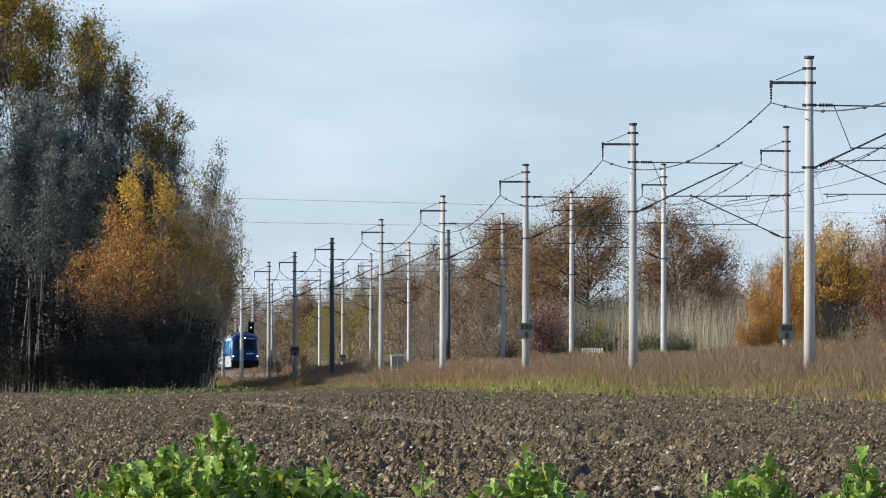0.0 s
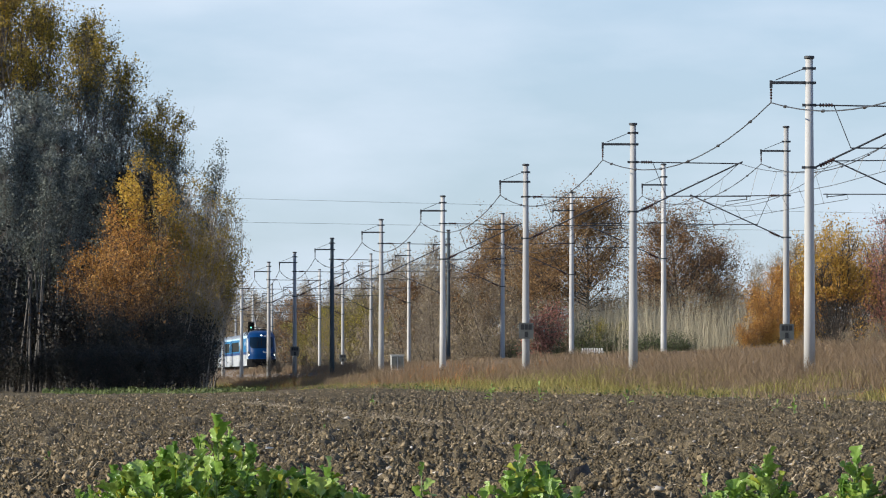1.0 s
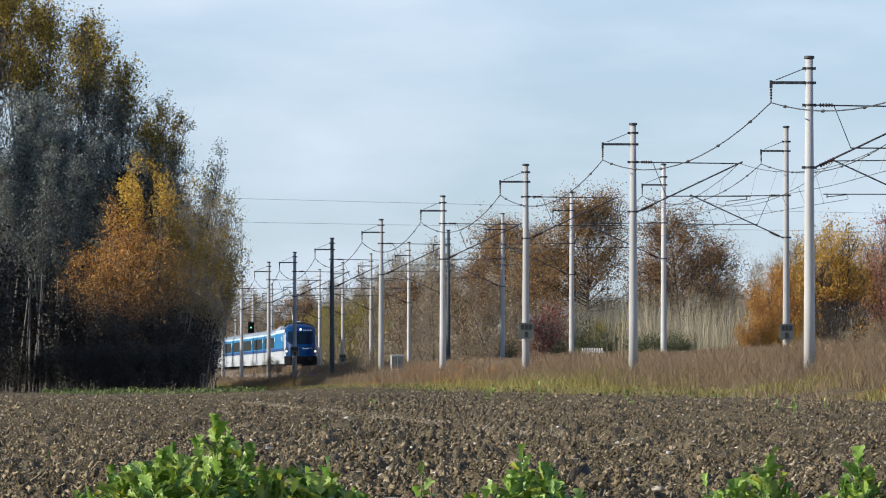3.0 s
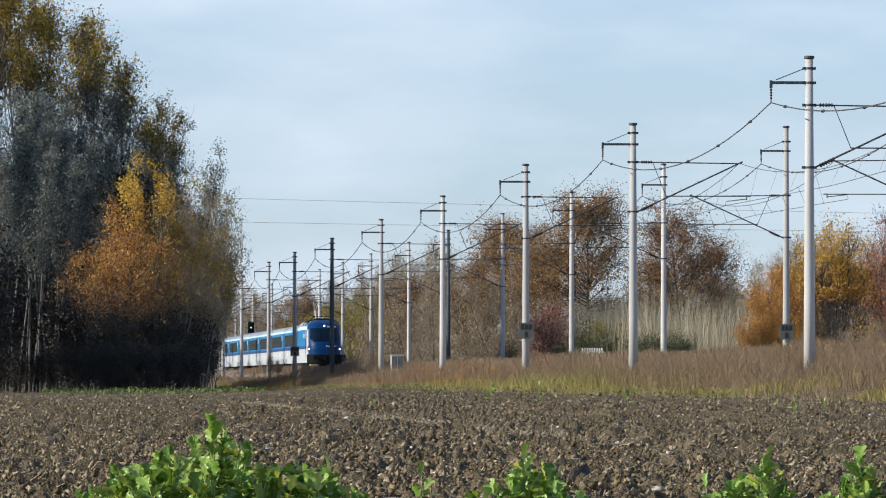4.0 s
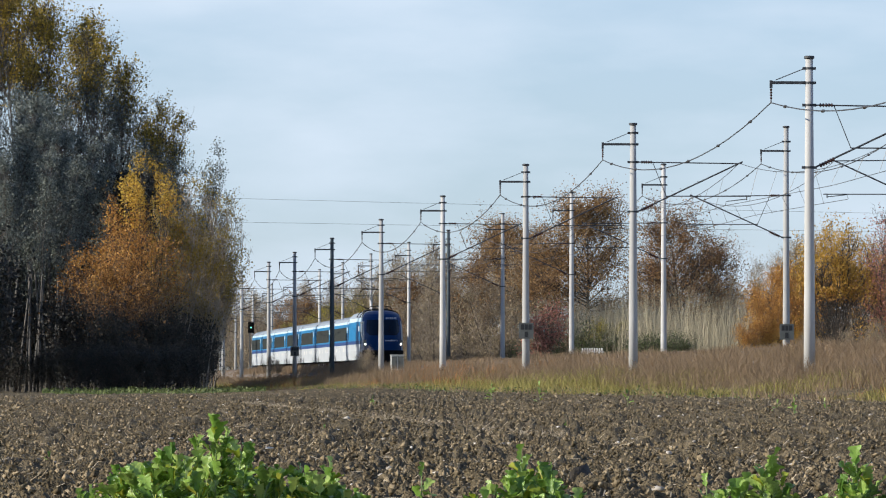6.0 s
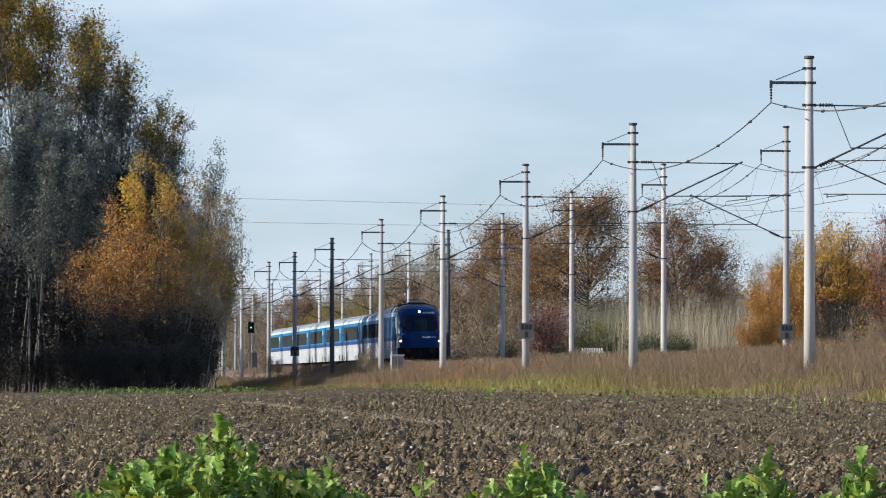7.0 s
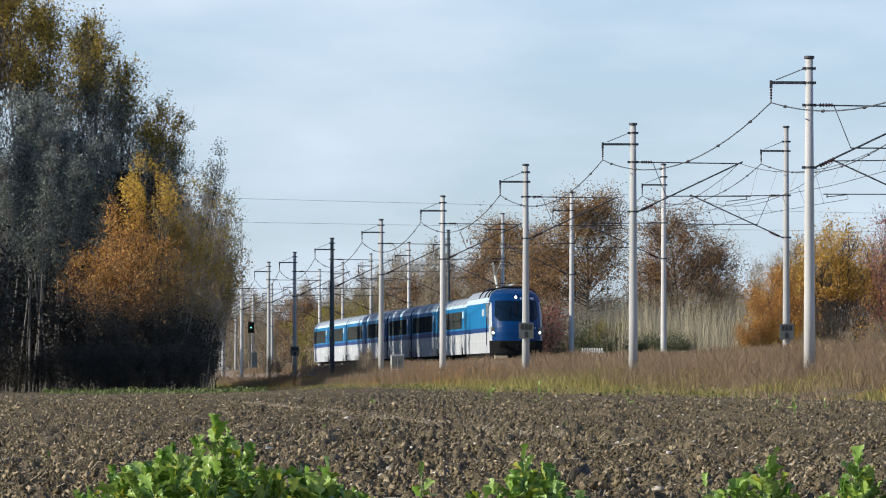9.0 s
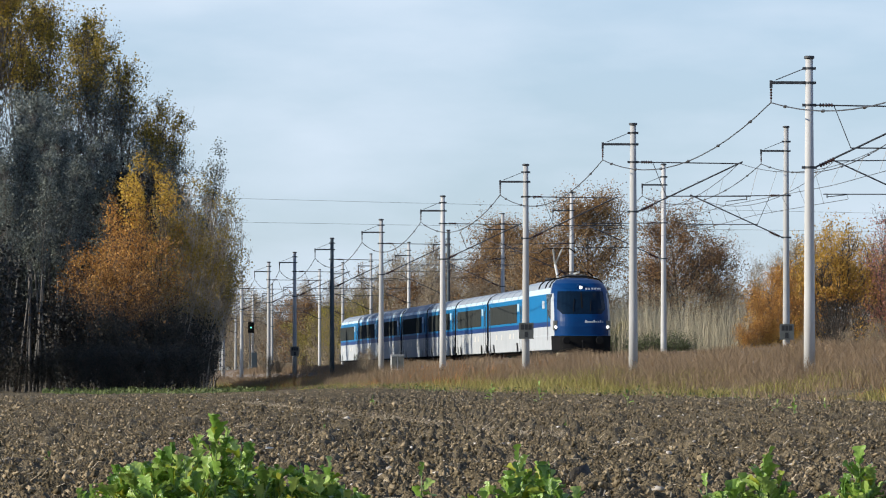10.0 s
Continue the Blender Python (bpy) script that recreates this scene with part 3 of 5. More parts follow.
def locomotive():
    c = thing("electric_locomotive", "dark blue electric locomotive with rounded front and lit headlamps", "locomotive")
    L = 19.2
    b = Build()
    S = [-1 + 2 * i / 24 for i in range(25)]
    rings = []
    for z in ZS:
        ring = [nose(z, s) for s in S]
        w = ring[-1].x
        for y in (ring[-1].y - 0.55, ring[-1].y - 1.1, -L + 1.2, -L + 0.35):
            ring.append(Vector((w, min(y, ring[-1].y - 0.01), z)))
        ring += [Vector((-q.x, q.y, q.z)) for q in reversed(ring[25:])]
        rings.append(ring)
    n = len(rings[0])
    for ring in rings:
        b.v += [tuple(q) for q in ring]
    for i in range(len(rings) - 1):
        zc = (ZS[i] + ZS[i + 1]) / 2
        for j in range(n):
            j2 = (j + 1) % n
            q = (rings[i][j] + rings[i][j2]) / 2
            if zc < 1.23:
                k = 5 if j < 24 else (0 if zc > 0.40 else 5)
            elif j in (0, 23):
                k = 0 if zc < 3.3 else 1
            elif j < 24:
                k = 1
            elif j in (24, n - 1):
                k = 0 if zc < 3.6 else 4
            else:
                k = 0 if zc < 1.72 else 2 if zc < 1.98 else 3 if zc < 3.45 else 6 if zc < 3.72 else 4
            b.f.append((i * n + j, i * n + j2, (i + 1) * n + j2, (i + 1) * n + j))
            b.k.append(k)
    b.f.append(tuple((len(rings) - 1) * n + j for j in range(n)))
    b.k.append(4)
    part("body", b, [MAT["white_paint"], MAT["navy"], MAT["stripe"], MAT["blue"], MAT["roof"], MAT["black"], MAT["sky_blue"]], c)
    b = Build()
    nose_patch(b, 2.62, 3.56, -0.80, 0.80, shape=lambda u: (-0.83 + 0.03 * u, 0.83 - 0.03 * u))
    nose_patch(b, 2.36, 2.62, -0.8, 0.8, 0.015, shape=lambda u: (-0.66 - 0.16 * u, 0.66 + 0.16 * u))
    w = part("windscreen", b, MAT["screen"], c, "dark wide windscreen", True)
    b = Build()
    nose_patch(b, 2.66, 3.52, -0.025, 0.025, 0.035, ns=1)
    part("centre_bar", b, MAT["black"], w)
    for s in (-0.28, 0.30):
        b = Build()
        b.tube([nose(2.5, s, 0.05), nose(3.15, s - 0.05, 0.06)], 0.018, 5)
        part("wiper", b, MAT["black"], w)
    for s in (-0.885, 0.885):
        o = nose(1.68, s)
        b = Build()
        b.box((o.x - 0.125, o.y - 0.2, 1.54), (o.x + 0.125, o.y + 0.12, 2.02), bevel=0.05)
        h = part("headlight_housing", b, MAT["plate"], c, "grey headlight housing")
        b = Build()
        b.disc((o.x, o.y + 0.13, 1.68), 0.075, (0, 1, 0), 0.03, 18)
        part("headlight", b, MAT["lamp"], h, "lit white headlight")
    o = nose(3.80, 0)
    b = Build()
    b.disc((o.x, o.y - 0.05, 3.76), 0.20, (0, 1, 0), 0.18, 18)
    h = part("top_light_housing", b, MAT["navy"], c)
    b = Build()
    b.disc((o.x, o.y + 0.13, 3.76), 0.085, (0, 1, 0), 0.03, 18)
    part("top_light", b, MAT["lamp"], h, "lit white top light")
    for i, x in enumerate((0.30, 0.44, 0.62, 0.76, 0.92, 1.02)):
        b = Build()
        q = nose(3.66, -x / 1.46)
        b.box((q.x - 0.05, q.y - 0.05, 3.58), (q.x + 0.05, q.y + 0.03, 3.74))
        part("number_mark", b, MAT["letters"], c)
    for i in range(9):
        b = Build()
        x = -0.18 - i * 0.11
        q = nose(1.98, x / 1.5)
        b.box((x - 0.045, q.y - 0.03, 1.90), (x + 0.045, q.y + 0.02, 1.99 + (0.04 if i in (0, 4, 7) else 0)))
        part("lettering_bar", b, MAT["letters"], c)
    b = Build()
    b.box((-1.2, -0.45, 0.12), (1.2, -0.15, 0.42), bevel=0.12)
    part("plough", b, MAT["black"], c)
    b = Build()
    b.box((0.55, -0.2, 0.1), (1.35, -0.05, 0.34), bevel=0.06)
    part("rail_guard", b, MAT["buff"], c, "pale buff rail guard")
    for x in (-0.875, 0.875):
        b = Build()
        b.tube([(x, -0.2, 0.98), (x, 0.22, 0.98)], 0.09, 10)
        b.tube([(x, 0.20, 0.98), (x, 0.27, 0.98)], [0.21, 0.18], 14)
        part("buffer", b, MAT["black"], c)
    b = Build()
    b.tube([(0, 0.0, 0.95), (0, 0.3, 0.9), (0, 0.34, 0.65)], 0.06, 8)
    part("coupling_hook", b, MAT["black"], c)
    for side in (1, -1):
        b = Build()
        x = side * 1.515
        front = [(-1.55, 2.10), (-3.3, 2.35), (-4.3, 3.42), (-1.7, 3.42)]
        outer = [(side * (float(np.interp(z, ZS, WW)) + 0.02), y, z) for y, z in front]
        inner = [(q[0] - side * 0.05, q[1], q[2]) for q in outer]
        b.face(outer)
        for i in range(4):
            b.face([outer[i], outer[(i + 1) % 4], inner[(i + 1) % 4], inner[i]])
        part("cab_side_window", b, MAT["screen"], c, "black cab side window")
        b = Build()
        b.box((x - 0.02, -6.4, 2.7), (x + 0.045, -5.0, 3.1))
        part("logo_shape", b, MAT["letters"], c)
        b = Build()
        b.tube([(x + side * 0.05, -3.0, 1.0), (x + side * 0.05, -3.0, 2.6)], 0.02, 6)
        part("handrail", b, MAT["steel"], c)
    b = Build()
    b.box((-0.85, -16.5, 4.1), (0.85, -3.4, 4.22), bevel=0.2)
    for i in range(6):
        b.box((-0.5, -14.5 + i * 2, 4.2), (0.5, -13.4 + i * 2, 4.34), bevel=0.1)
    part("roof_equipment", b, MAT["steel"], c)
    for y0 in (-3.1, -5.6, -9.5):
        b = Build()
        hoop = [(1.46, 3.74), (1.36, 3.98), (1.14, 4.18), (0.62, 4.32)]
        b.tube([(x, y0, z + 0.03) for x, z in hoop] + [(-x, y0, z + 0.03) for x, z in reversed(hoop)], 0.036, 6)
        part("roof_hoop", b, MAT["black"], c, "black cable duct across the roof")
    for y, up in ((-4.6, False), (-14.6, True)):
        b = Build()
        top = 6.05 if up else 4.62
        for x in (-0.55, 0.55):
            b.tube([(x, y - 0.5, 4.2), (x, y - 0.5, 4.42)], 0.07, 8)
            b.tube([(x, y + 0.6, 4.2), (x, y + 0.6, 4.42)], 0.07, 8)
        b.box((-0.6, y - 0.6, 4.4), (0.6, y + 0.7, 4.46))
        p = part("pantograph", b, MAT["steel"], c)
        k = Build()
        elbow = (0, y - 1.3, (4.42 + top) / 2)
        k.tube([(0, y + 0.4, 4.44), elbow], 0.07, 7)
        k.tube([elbow, (-0.25, y + 0.2, top)], 0.05, 6)
        k.tube([elbow, (0.25, y + 0.2, top)], 0.05, 6)
        part("pantograph_arm", k, MAT["cabinet"], p, "pale grey jointed arm")
        k = Build()
        for dy in (0.05, 0.4):
            k.tube([(-0.95, y + dy, top - 0.22), (-0.7, y + dy, top), (0.7, y + dy, top), (0.95, y + dy, top - 0.22)], 0.026, 6)
        part("collector", k, MAT["black"], p)
    bogie(c, -4.7, 3.0)
    bogie(c, -14.6, 3.0)
    b = Build()
    b.box((-1.25, -12.5, 0.3), (1.25, -6.8, 0.75), bevel=0.1)
    part("transformer_box", b, MAT["black"], c)
    return c


loco = locomotive()
first = coach()
train = [(loco, 0.0)]
for i in range(7):
    ob = first if i == 0 else copy_thing(first, Matrix()) if i < 6 else coach(True)
    train.append((ob, 19.3 + COACH * (i + 0.5)))
SPEED, FRONT_AT_END = 40.2, 345.0


def train_rows(back):
    """The train keeps its speed along the far track; back is metres behind the locomotive's front."""
    rows = []
    for t in range(11):
        d = FRONT_AT_END + (SPEED * (10 - t) + back) * math.cos(radians(TURN))
        rows.append((float(t), pose(*along(AXIS_FAR, d, RAIL_Z), 0, 0, 180 + TURN)))
    return rows


# ---- trees ----
def leaf_arrays(rng, centres, size, lean=0.0):
    """Small pointed leaf clumps: a folded diamond of two triangles at each centre."""
    n = len(centres)
    c = np.asarray(centres)
    a = rng.normal(size=(n, 3))
    a[:, 2] -= lean
    a /= np.linalg.norm(a, axis=1)[:, None]
    b = rng.normal(size=(n, 3))
    b -= (a * b).sum(1)[:, None] * a
    b /= np.linalg.norm(b, axis=1)[:, None]
    nrm = np.cross(a, b)
    s = size * rng.uniform(0.6, 1.35, n)[:, None]
    v = np.stack([c - a * s * 0.6, c + b * s * 0.36 + nrm * s * 0.12, c + a * s * 0.6, c - b * s * 0.36 + nrm * s * 0.12], 1).reshape(-1, 3)
    i = np.arange(n)[:, None] * 4
    return v, np.concatenate([i + [0, 1, 2], i + [0, 2, 3]], 0)


def bent(rng, start, way, length, n, wander, rise):
    pts, d, p = [np.array(start, float)], np.array(way, float), np.array(start, float)
    for _ in range(n):
        d = d + rng.normal(size=3) * wander + np.array([0, 0, rise])
        d /= np.linalg.norm(d)
        p = p + d * length / n
        pts.append(p)
    return pts


def at_on(pts, u):
    f = u * (len(pts) - 1)
    i = min(int(f), len(pts) - 2)
    return pts[i] + (pts[i + 1] - pts[i]) * (f - i), pts[i + 1] - pts[i]


def make_tree(name, label, category, seed, h, width, low, leaves, size, leaf_mats, bark="bark", stems=1, angle=0.9, rise=0.10,
              mains=26, subs=7, twigs=3, thick=0.012, group="", shape=None, jitter=0.35, lean=(0, 0), twig_mat="twig", leaf_from=0.0,
              limb=0.010, spill=0.05, cover=None, gaps=-0.28, fan=0.16):
    """A tapered trunk with limbs, twigs and a crown of many small leaf clumps. low: height share where limbs begin;
    shape: limb length by height share; leaf_mats: (material, share from, share to) of the height."""
    rng = np.random.default_rng(seed)
    t = thing(name, label, category, group)
    shape = shape or (lambda u: math.sin(math.pi * min(1, 0.12 + 0.88 * u) ** 0.8) ** 0.7 + 0.12)
    wood, fine, tips = Build(), Build(), []
    for k in range(stems):
        off = rng.normal(size=2) * (0.10 * width if stems > 1 else 0)
        hk = h * (1 if k == 0 else rng.uniform(0.65, 0.97))
        d0 = np.array([off[0] * 1.5 / h + lean[0] + rng.normal() * 0.02, off[1] * 1.5 / h + lean[1], 1.0])
        if stems > 1:
            d0[:2] += rng.normal(size=2) * fan
        trunk = bent(rng, (off[0] * 0.3, off[1] * 0.3, -0.3), d0 / np.linalg.norm(d0), hk * 1.02, 9, 0.035, 0.02)
        r0 = thick * h / math.sqrt(stems) * 1.3
        wood.tube(trunk, [max(0.012, r0 * (1 - 0.93 * i / 9)) * (1.35 if i == 0 else 1) for i in range(10)], 7)
        count = max(4, mains // stems)
        for m in range(count):
            u = low + (0.985 - low) * ((m + rng.uniform(0, 0.9)) / count)
            p, _ = at_on(trunk, u)
            w = (u - low) / (1 - low)
            ln = width * 0.5 * shape(w) * rng.uniform(0.7, 1.15)
            az = rng.uniform(0, 2 * math.pi)
            el = angle * (0.75 + 0.5 * rng.uniform()) * (1 - 0.55 * w)
            way = np.array([math.cos(az) * math.sin(el), math.sin(az) * math.sin(el), math.cos(el)])
            main = bent(rng, p, way, ln, 3, 0.12, rise * 1.6)
            rm = max(limb, r0 * (1 - 0.9 * u) * 0.42)
            wood.tube(main, [max(0.006, rm * (1 - 0.85 * i / 3)) for i in range(4)], 4, cap=False)
            for _ in range(subs):
                q, dq = at_on(main, rng.uniform(0.18, 1.0))
                dq = dq / np.linalg.norm(dq) + rng.normal(size=3) * 0.55 + np.array([0, 0, 0.15])
                sub = bent(rng, q, dq / np.linalg.norm(dq), ln * rng.uniform(0.22, 0.5) + 0.15, 2, 0.18, rise)
                fine.tube(sub, [0.4 * rm + 0.004, 0.28 * rm + 0.004, 0.004], 3, cap=False)
                tips.append(sub)
                for _ in range(twigs):
                    q2, d2 = at_on(sub, rng.uniform(0.2, 1.0))
                    d2 = d2 / np.linalg.norm(d2) + rng.normal(size=3) * 0.6 + np.array([0, 0, 0.1 + rise])
                    end = q2 + d2 / np.linalg.norm(d2) * (ln * 0.14 + 0.2)
                    side = rng.normal(size=3) * 0.008
                    fine.face([q2 - side, q2 + side, end])
                    tips.append([q2, end])
    part("trunk", wood, MAT[bark], t, smooth=True)
    part("branchwork", fine, MAT[twig_mat], t)
    pick = rng.integers(0, len(tips), leaves)
    c = np.array([at_on(tips[i], min(1.0, rng.uniform(0.15, 1.05)))[0] for i in pick]) + rng.normal(size=(leaves, 3)) * jitter * np.array([1, 1, 0.8])
    # leaves thin out in patches
    keep = np.array([noise.noise(Vector(q) * 0.55 + Vector((seed, 0, 0))) for q in c]) > gaps
    keep &= (c[:, 2] / h > leaf_from - 0.08 * rng.uniform(size=leaves))
    if cover:
        keep &= np.array([cover(q) for q in np.clip(c[:, 2] / h, 0, 1)]) > rng.uniform(size=leaves)
    c = c[keep]
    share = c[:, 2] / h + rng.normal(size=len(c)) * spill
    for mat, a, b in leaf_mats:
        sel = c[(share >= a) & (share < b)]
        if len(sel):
            v, f = leaf_arrays(rng, sel, size)
            part("crown", raw_mesh("crown", v, f, MAT[mat]), None, t)
    return t


def stand(x, d, z=0.0):
    """Where a thing stands whose foot shows at this bearing (in thousandths across) and depth."""
    if x > 430 and d > 200:
        d = max(d, 41.5 * 11700 / (x + 80))     # clear of the railway
    px = (x - 784) / 11700 * d
    return px, d, float(ground_height(px, d, False)) + z


def put(t, x, d, turn=0.0, size=1.0):
    X, Y, Z = stand(x, d)
    t.matrix_basis = pose(X, Y, Z, 0, 0, turn) @ Matrix.Diagonal((size, size, size, 1))
    return t


def again(t, x, d, turn=0.0, size=1.0):
    X, Y, Z = stand(x, d)
    was = t.scale.copy()
    return copy_thing(t, pose(X, Y, Z, 0, 0, turn) @ Matrix.Diagonal((size / was.x, size / was.y, size / was.z, 1)))


slender = lambda u: 0.55 + 0.5 * math.sin(math.pi * min(1, u * 0.9 + 0.1))
full = lambda u: 0.42 + 0.75 * math.sin(math.pi * min(1, u * 0.82 + 0.14))
WOOD = "poplar wood"
EDGE = "trees at the wood's edge"
# the poplar wood beside the line
poplar_a = make_tree("poplar_tree", "tall poplar with a yellow-olive top over pale bare limbs", "tree", 11, 26.0, 9.5, 0.34, 15000, 0.155,
                     [("leaf_dark", 0, 0.74), ("leaf_poplar", 0.74, 9)], "bark_grey", angle=0.60, rise=0.15, mains=46, subs=9, twigs=3, thick=0.0050, group=WOOD, shape=full,
                     jitter=0.26, limb=0.030, spill=0.035, cover=lambda u: 0.95 if u > 0.80 else 0.16 if u > 0.62 else 0.6, gaps=-0.12)
poplar_b = make_tree("poplar_tree", "tall poplar with thin grey-green leaves and open crown", "tree", 12, 23.0, 9.4, 0.30, 12000, 0.150,
                     [("leaf_dark", 0, 0.95), ("leaf_poplar", 0.95, 9)], "bark_grey", angle=0.66, rise=0.13, mains=46, subs=9, twigs=3, thick=0.0050, group=WOOD, shape=full, jitter=0.22, limb=0.022, gaps=-0.02, spill=0.05, cover=lambda u: 0.92 if u > 0.62 else 0.42)
poplar_c = make_tree("poplar_tree", "slim poplar with bare grey stem and sparse leaves", "tree", 13, 20.0, 4.4, 0.46, 4200, 0.15, [("leaf_dark", 0, 9)], "bark_grey",
                     angle=0.42, rise=0.17, mains=30, subs=7, twigs=3, thick=0.0042, group=WOOD, shape=slender, lean=(0.02, 0), jitter=0.28, limb=0.018)
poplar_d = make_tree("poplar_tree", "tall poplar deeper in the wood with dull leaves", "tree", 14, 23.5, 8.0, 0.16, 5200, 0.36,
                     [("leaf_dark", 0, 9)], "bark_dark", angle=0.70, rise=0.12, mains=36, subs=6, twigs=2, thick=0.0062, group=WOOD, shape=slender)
put(poplar_d, -60, 470, 22, 1.05)
put(poplar_a, 30, 440, 20, 0.99)
put(poplar_b, 178, 446, 70, 0.985)
put(poplar_c, 60, 428, 10, 0.9)
poplars = [poplar_a, poplar_b, poplar_c, poplar_d]
TREES = [
    (0, 62, 452, 200, 0.94), (0, 88, 446, 130, 0.955), (0, -35, 445, 250, 1.02), (0, 122, 456, 300, 0.92),
    (1, 222, 452, 200, 0.88), (1, 262, 458, 330, 0.79), (1, 148, 440, 260, 0.93), (1, 205, 466, 10, 0.90),
    (1, 285, 450, 110, 0.72), (1, 298, 455, 250, 0.75), (1, 270, 448, 20, 0.7),
    (2, 12, 424, 4, 0.9), (2, 45, 418, 271, 0.8), (2, 84, 421, 199, 0.84), (2, 108, 428, 80, 0.92), (2, 138, 424, 202, 0.82), (2, 168, 430, 34, 0.8), (2, -8, 414, 314, 0.9), (2, 66, 412, 262, 0.72),
    (2, 25, 408, 221, 0.7), (2, 100, 414, 278, 0.7), (2, -2, 420, 314, 0.85), (2, 28, 428, 160, 0.92), (2, 34, 412, 6, 0.8), (2, 54, 424, 70, 0.9), (2, 74, 430, 92, 0.95), (2, 95, 418, 41, 0.8),
    (2, 120, 418, 286, 0.76), (2, 128, 434, 102, 0.95), (2, 150, 432, 174, 0.86), (2, 8, 432, 208, 0.95), (2, 182, 436, 98, 0.82), (2, 200, 440, 0, 0.8),
]
# the wood goes on outside the view and deep behind its edge, and shades the line
for x, d, size in ((-60, 437, 1.0), (-130, 441, 1.05), (-200, 434, 1.0), (-270, 440, 1.05), (-340, 432, 1.0), (-100, 451, 1.05), (-220, 453, 1.05), (-380, 446, 1.05), (-90, 430, 0.95),
                   (-170, 420, 0.97), (-240, 412, 1.0), (-320, 404, 0.65), (-400, 398, 0.72), (-130, 408, 0.55), (-220, 395, 0.55), (-480, 412, 1.0), (-70, 414, 0.6),
                   (-250, 385, 0.5), (-300, 378, 0.55), (-350, 374, 0.6), (-190, 386, 0.48), (-430, 382, 0.65), (-280, 366, 0.5), (-150, 392, 0.47),
                   (10, 470, 0.55), (70, 464, 0.52), (150, 474, 0.58), (60, 490, 0.64), (130, 494, 0.6), (-120, 460, 1.05), (-40, 500, 1.0), (30, 520, 0.7), (-20, 570, 0.75), (60, 600, 0.7),
                   (30, 452, 0.50), (90, 455, 0.48), (140, 452, 0.46), (5, 446, 0.5), (50, 446, 0.45), (110, 448, 0.45),
                   (180, 482, 0.62), (240, 480, 0.60), (195, 452, 0.58), (240, 456, 0.56), (285, 463, 0.46), (210, 458, 0.62), (252, 466, 0.58), (225, 474, 0.62), (258, 484, 0.6), (235, 494, 0.64),
                   (276, 460, 0.54), (245, 479, 0.6), (280, 490, 0.58), (262, 476, 0.58), (300, 476, 0.46), (270, 494, 0.56), (200, 490, 0.6), (215, 466, 0.62), (285, 470, 0.46), (300, 484, 0.46),
                   (290, 498, 0.5), (270, 505, 0.6), (0, 650, 0.8), (90, 680, 0.75), (20, 740, 0.8), (120, 760, 0.8), (90, 840, 0.85)):
    TREES.append((3, x, d, (x * 37 + d * 11) % 360, size))
for k, x, d, turn, size in TREES:
    again(poplars[k], x, d, turn, size)

slim = make_tree("young_poplar", "slim grey young tree with sparse small leaves", "tree", 21, 17.2, 5.0, 0.24, 5200, 0.13, [("leaf_dark", 0, 9)], "bark",
                 stems=3, angle=0.42, rise=0.17, mains=42, subs=8, twigs=4, thick=0.0050, group=EDGE, shape=lambda u: 1.15 - 0.55 * u, limb=0.014, jitter=0.24, fan=0.06, lean=(0.05, 0))
put(slim, 320, 428, 0, 0.885)
for x, d, turn, size in ((338, 433, 20, 0.82), (326, 436, 345, 0.80), (352, 440, 10, 0.72), (340, 430, 200, 0.74), (366, 446, 30, 0.62), (345, 440, 150, 0.88), (378, 450, 70, 0.5)):
    again(slim, x, d, turn, size)
# the crown's foot is shaded by colour; russet, orange and yellow leaves above
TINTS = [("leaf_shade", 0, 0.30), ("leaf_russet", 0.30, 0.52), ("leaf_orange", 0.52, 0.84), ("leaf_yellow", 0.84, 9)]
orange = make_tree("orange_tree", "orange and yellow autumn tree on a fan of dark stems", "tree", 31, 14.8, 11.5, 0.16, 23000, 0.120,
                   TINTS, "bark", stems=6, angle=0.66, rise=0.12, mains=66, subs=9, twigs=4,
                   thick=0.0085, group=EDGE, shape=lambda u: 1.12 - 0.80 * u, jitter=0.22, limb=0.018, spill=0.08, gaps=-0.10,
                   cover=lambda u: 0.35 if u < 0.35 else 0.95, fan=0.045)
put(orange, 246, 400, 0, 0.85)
# the lower crown again carries shade in its leaf colour
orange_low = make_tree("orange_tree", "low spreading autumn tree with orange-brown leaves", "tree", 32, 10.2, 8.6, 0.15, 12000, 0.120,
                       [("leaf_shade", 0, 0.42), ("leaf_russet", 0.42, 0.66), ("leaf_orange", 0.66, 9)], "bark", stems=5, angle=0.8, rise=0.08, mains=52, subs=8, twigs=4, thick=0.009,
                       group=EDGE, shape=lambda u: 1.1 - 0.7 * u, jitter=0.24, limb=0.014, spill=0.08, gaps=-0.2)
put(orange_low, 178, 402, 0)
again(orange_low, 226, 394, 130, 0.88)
olive = make_tree("olive_leaved_tree", "leaning pale-stemmed tree with thin olive-brown leaves", "tree", 33, 11.6, 7.0, 0.30, 9000, 0.115,
                  [("leaf_brown", 0, 0.52), ("leaf_olive", 0.52, 9)], "bark_pale", stems=6, angle=0.55, rise=0.12, mains=54, subs=8, twigs=4, thick=0.0070,
                  group=EDGE, shape=lambda u: 1.0 - 0.55 * u, lean=(0.10, 0), fan=0.10, twig_mat="twig_pale", jitter=0.24, limb=0.014, spill=0.10, gaps=-0.1)
put(olive, 305, 402, 0, 1.0)
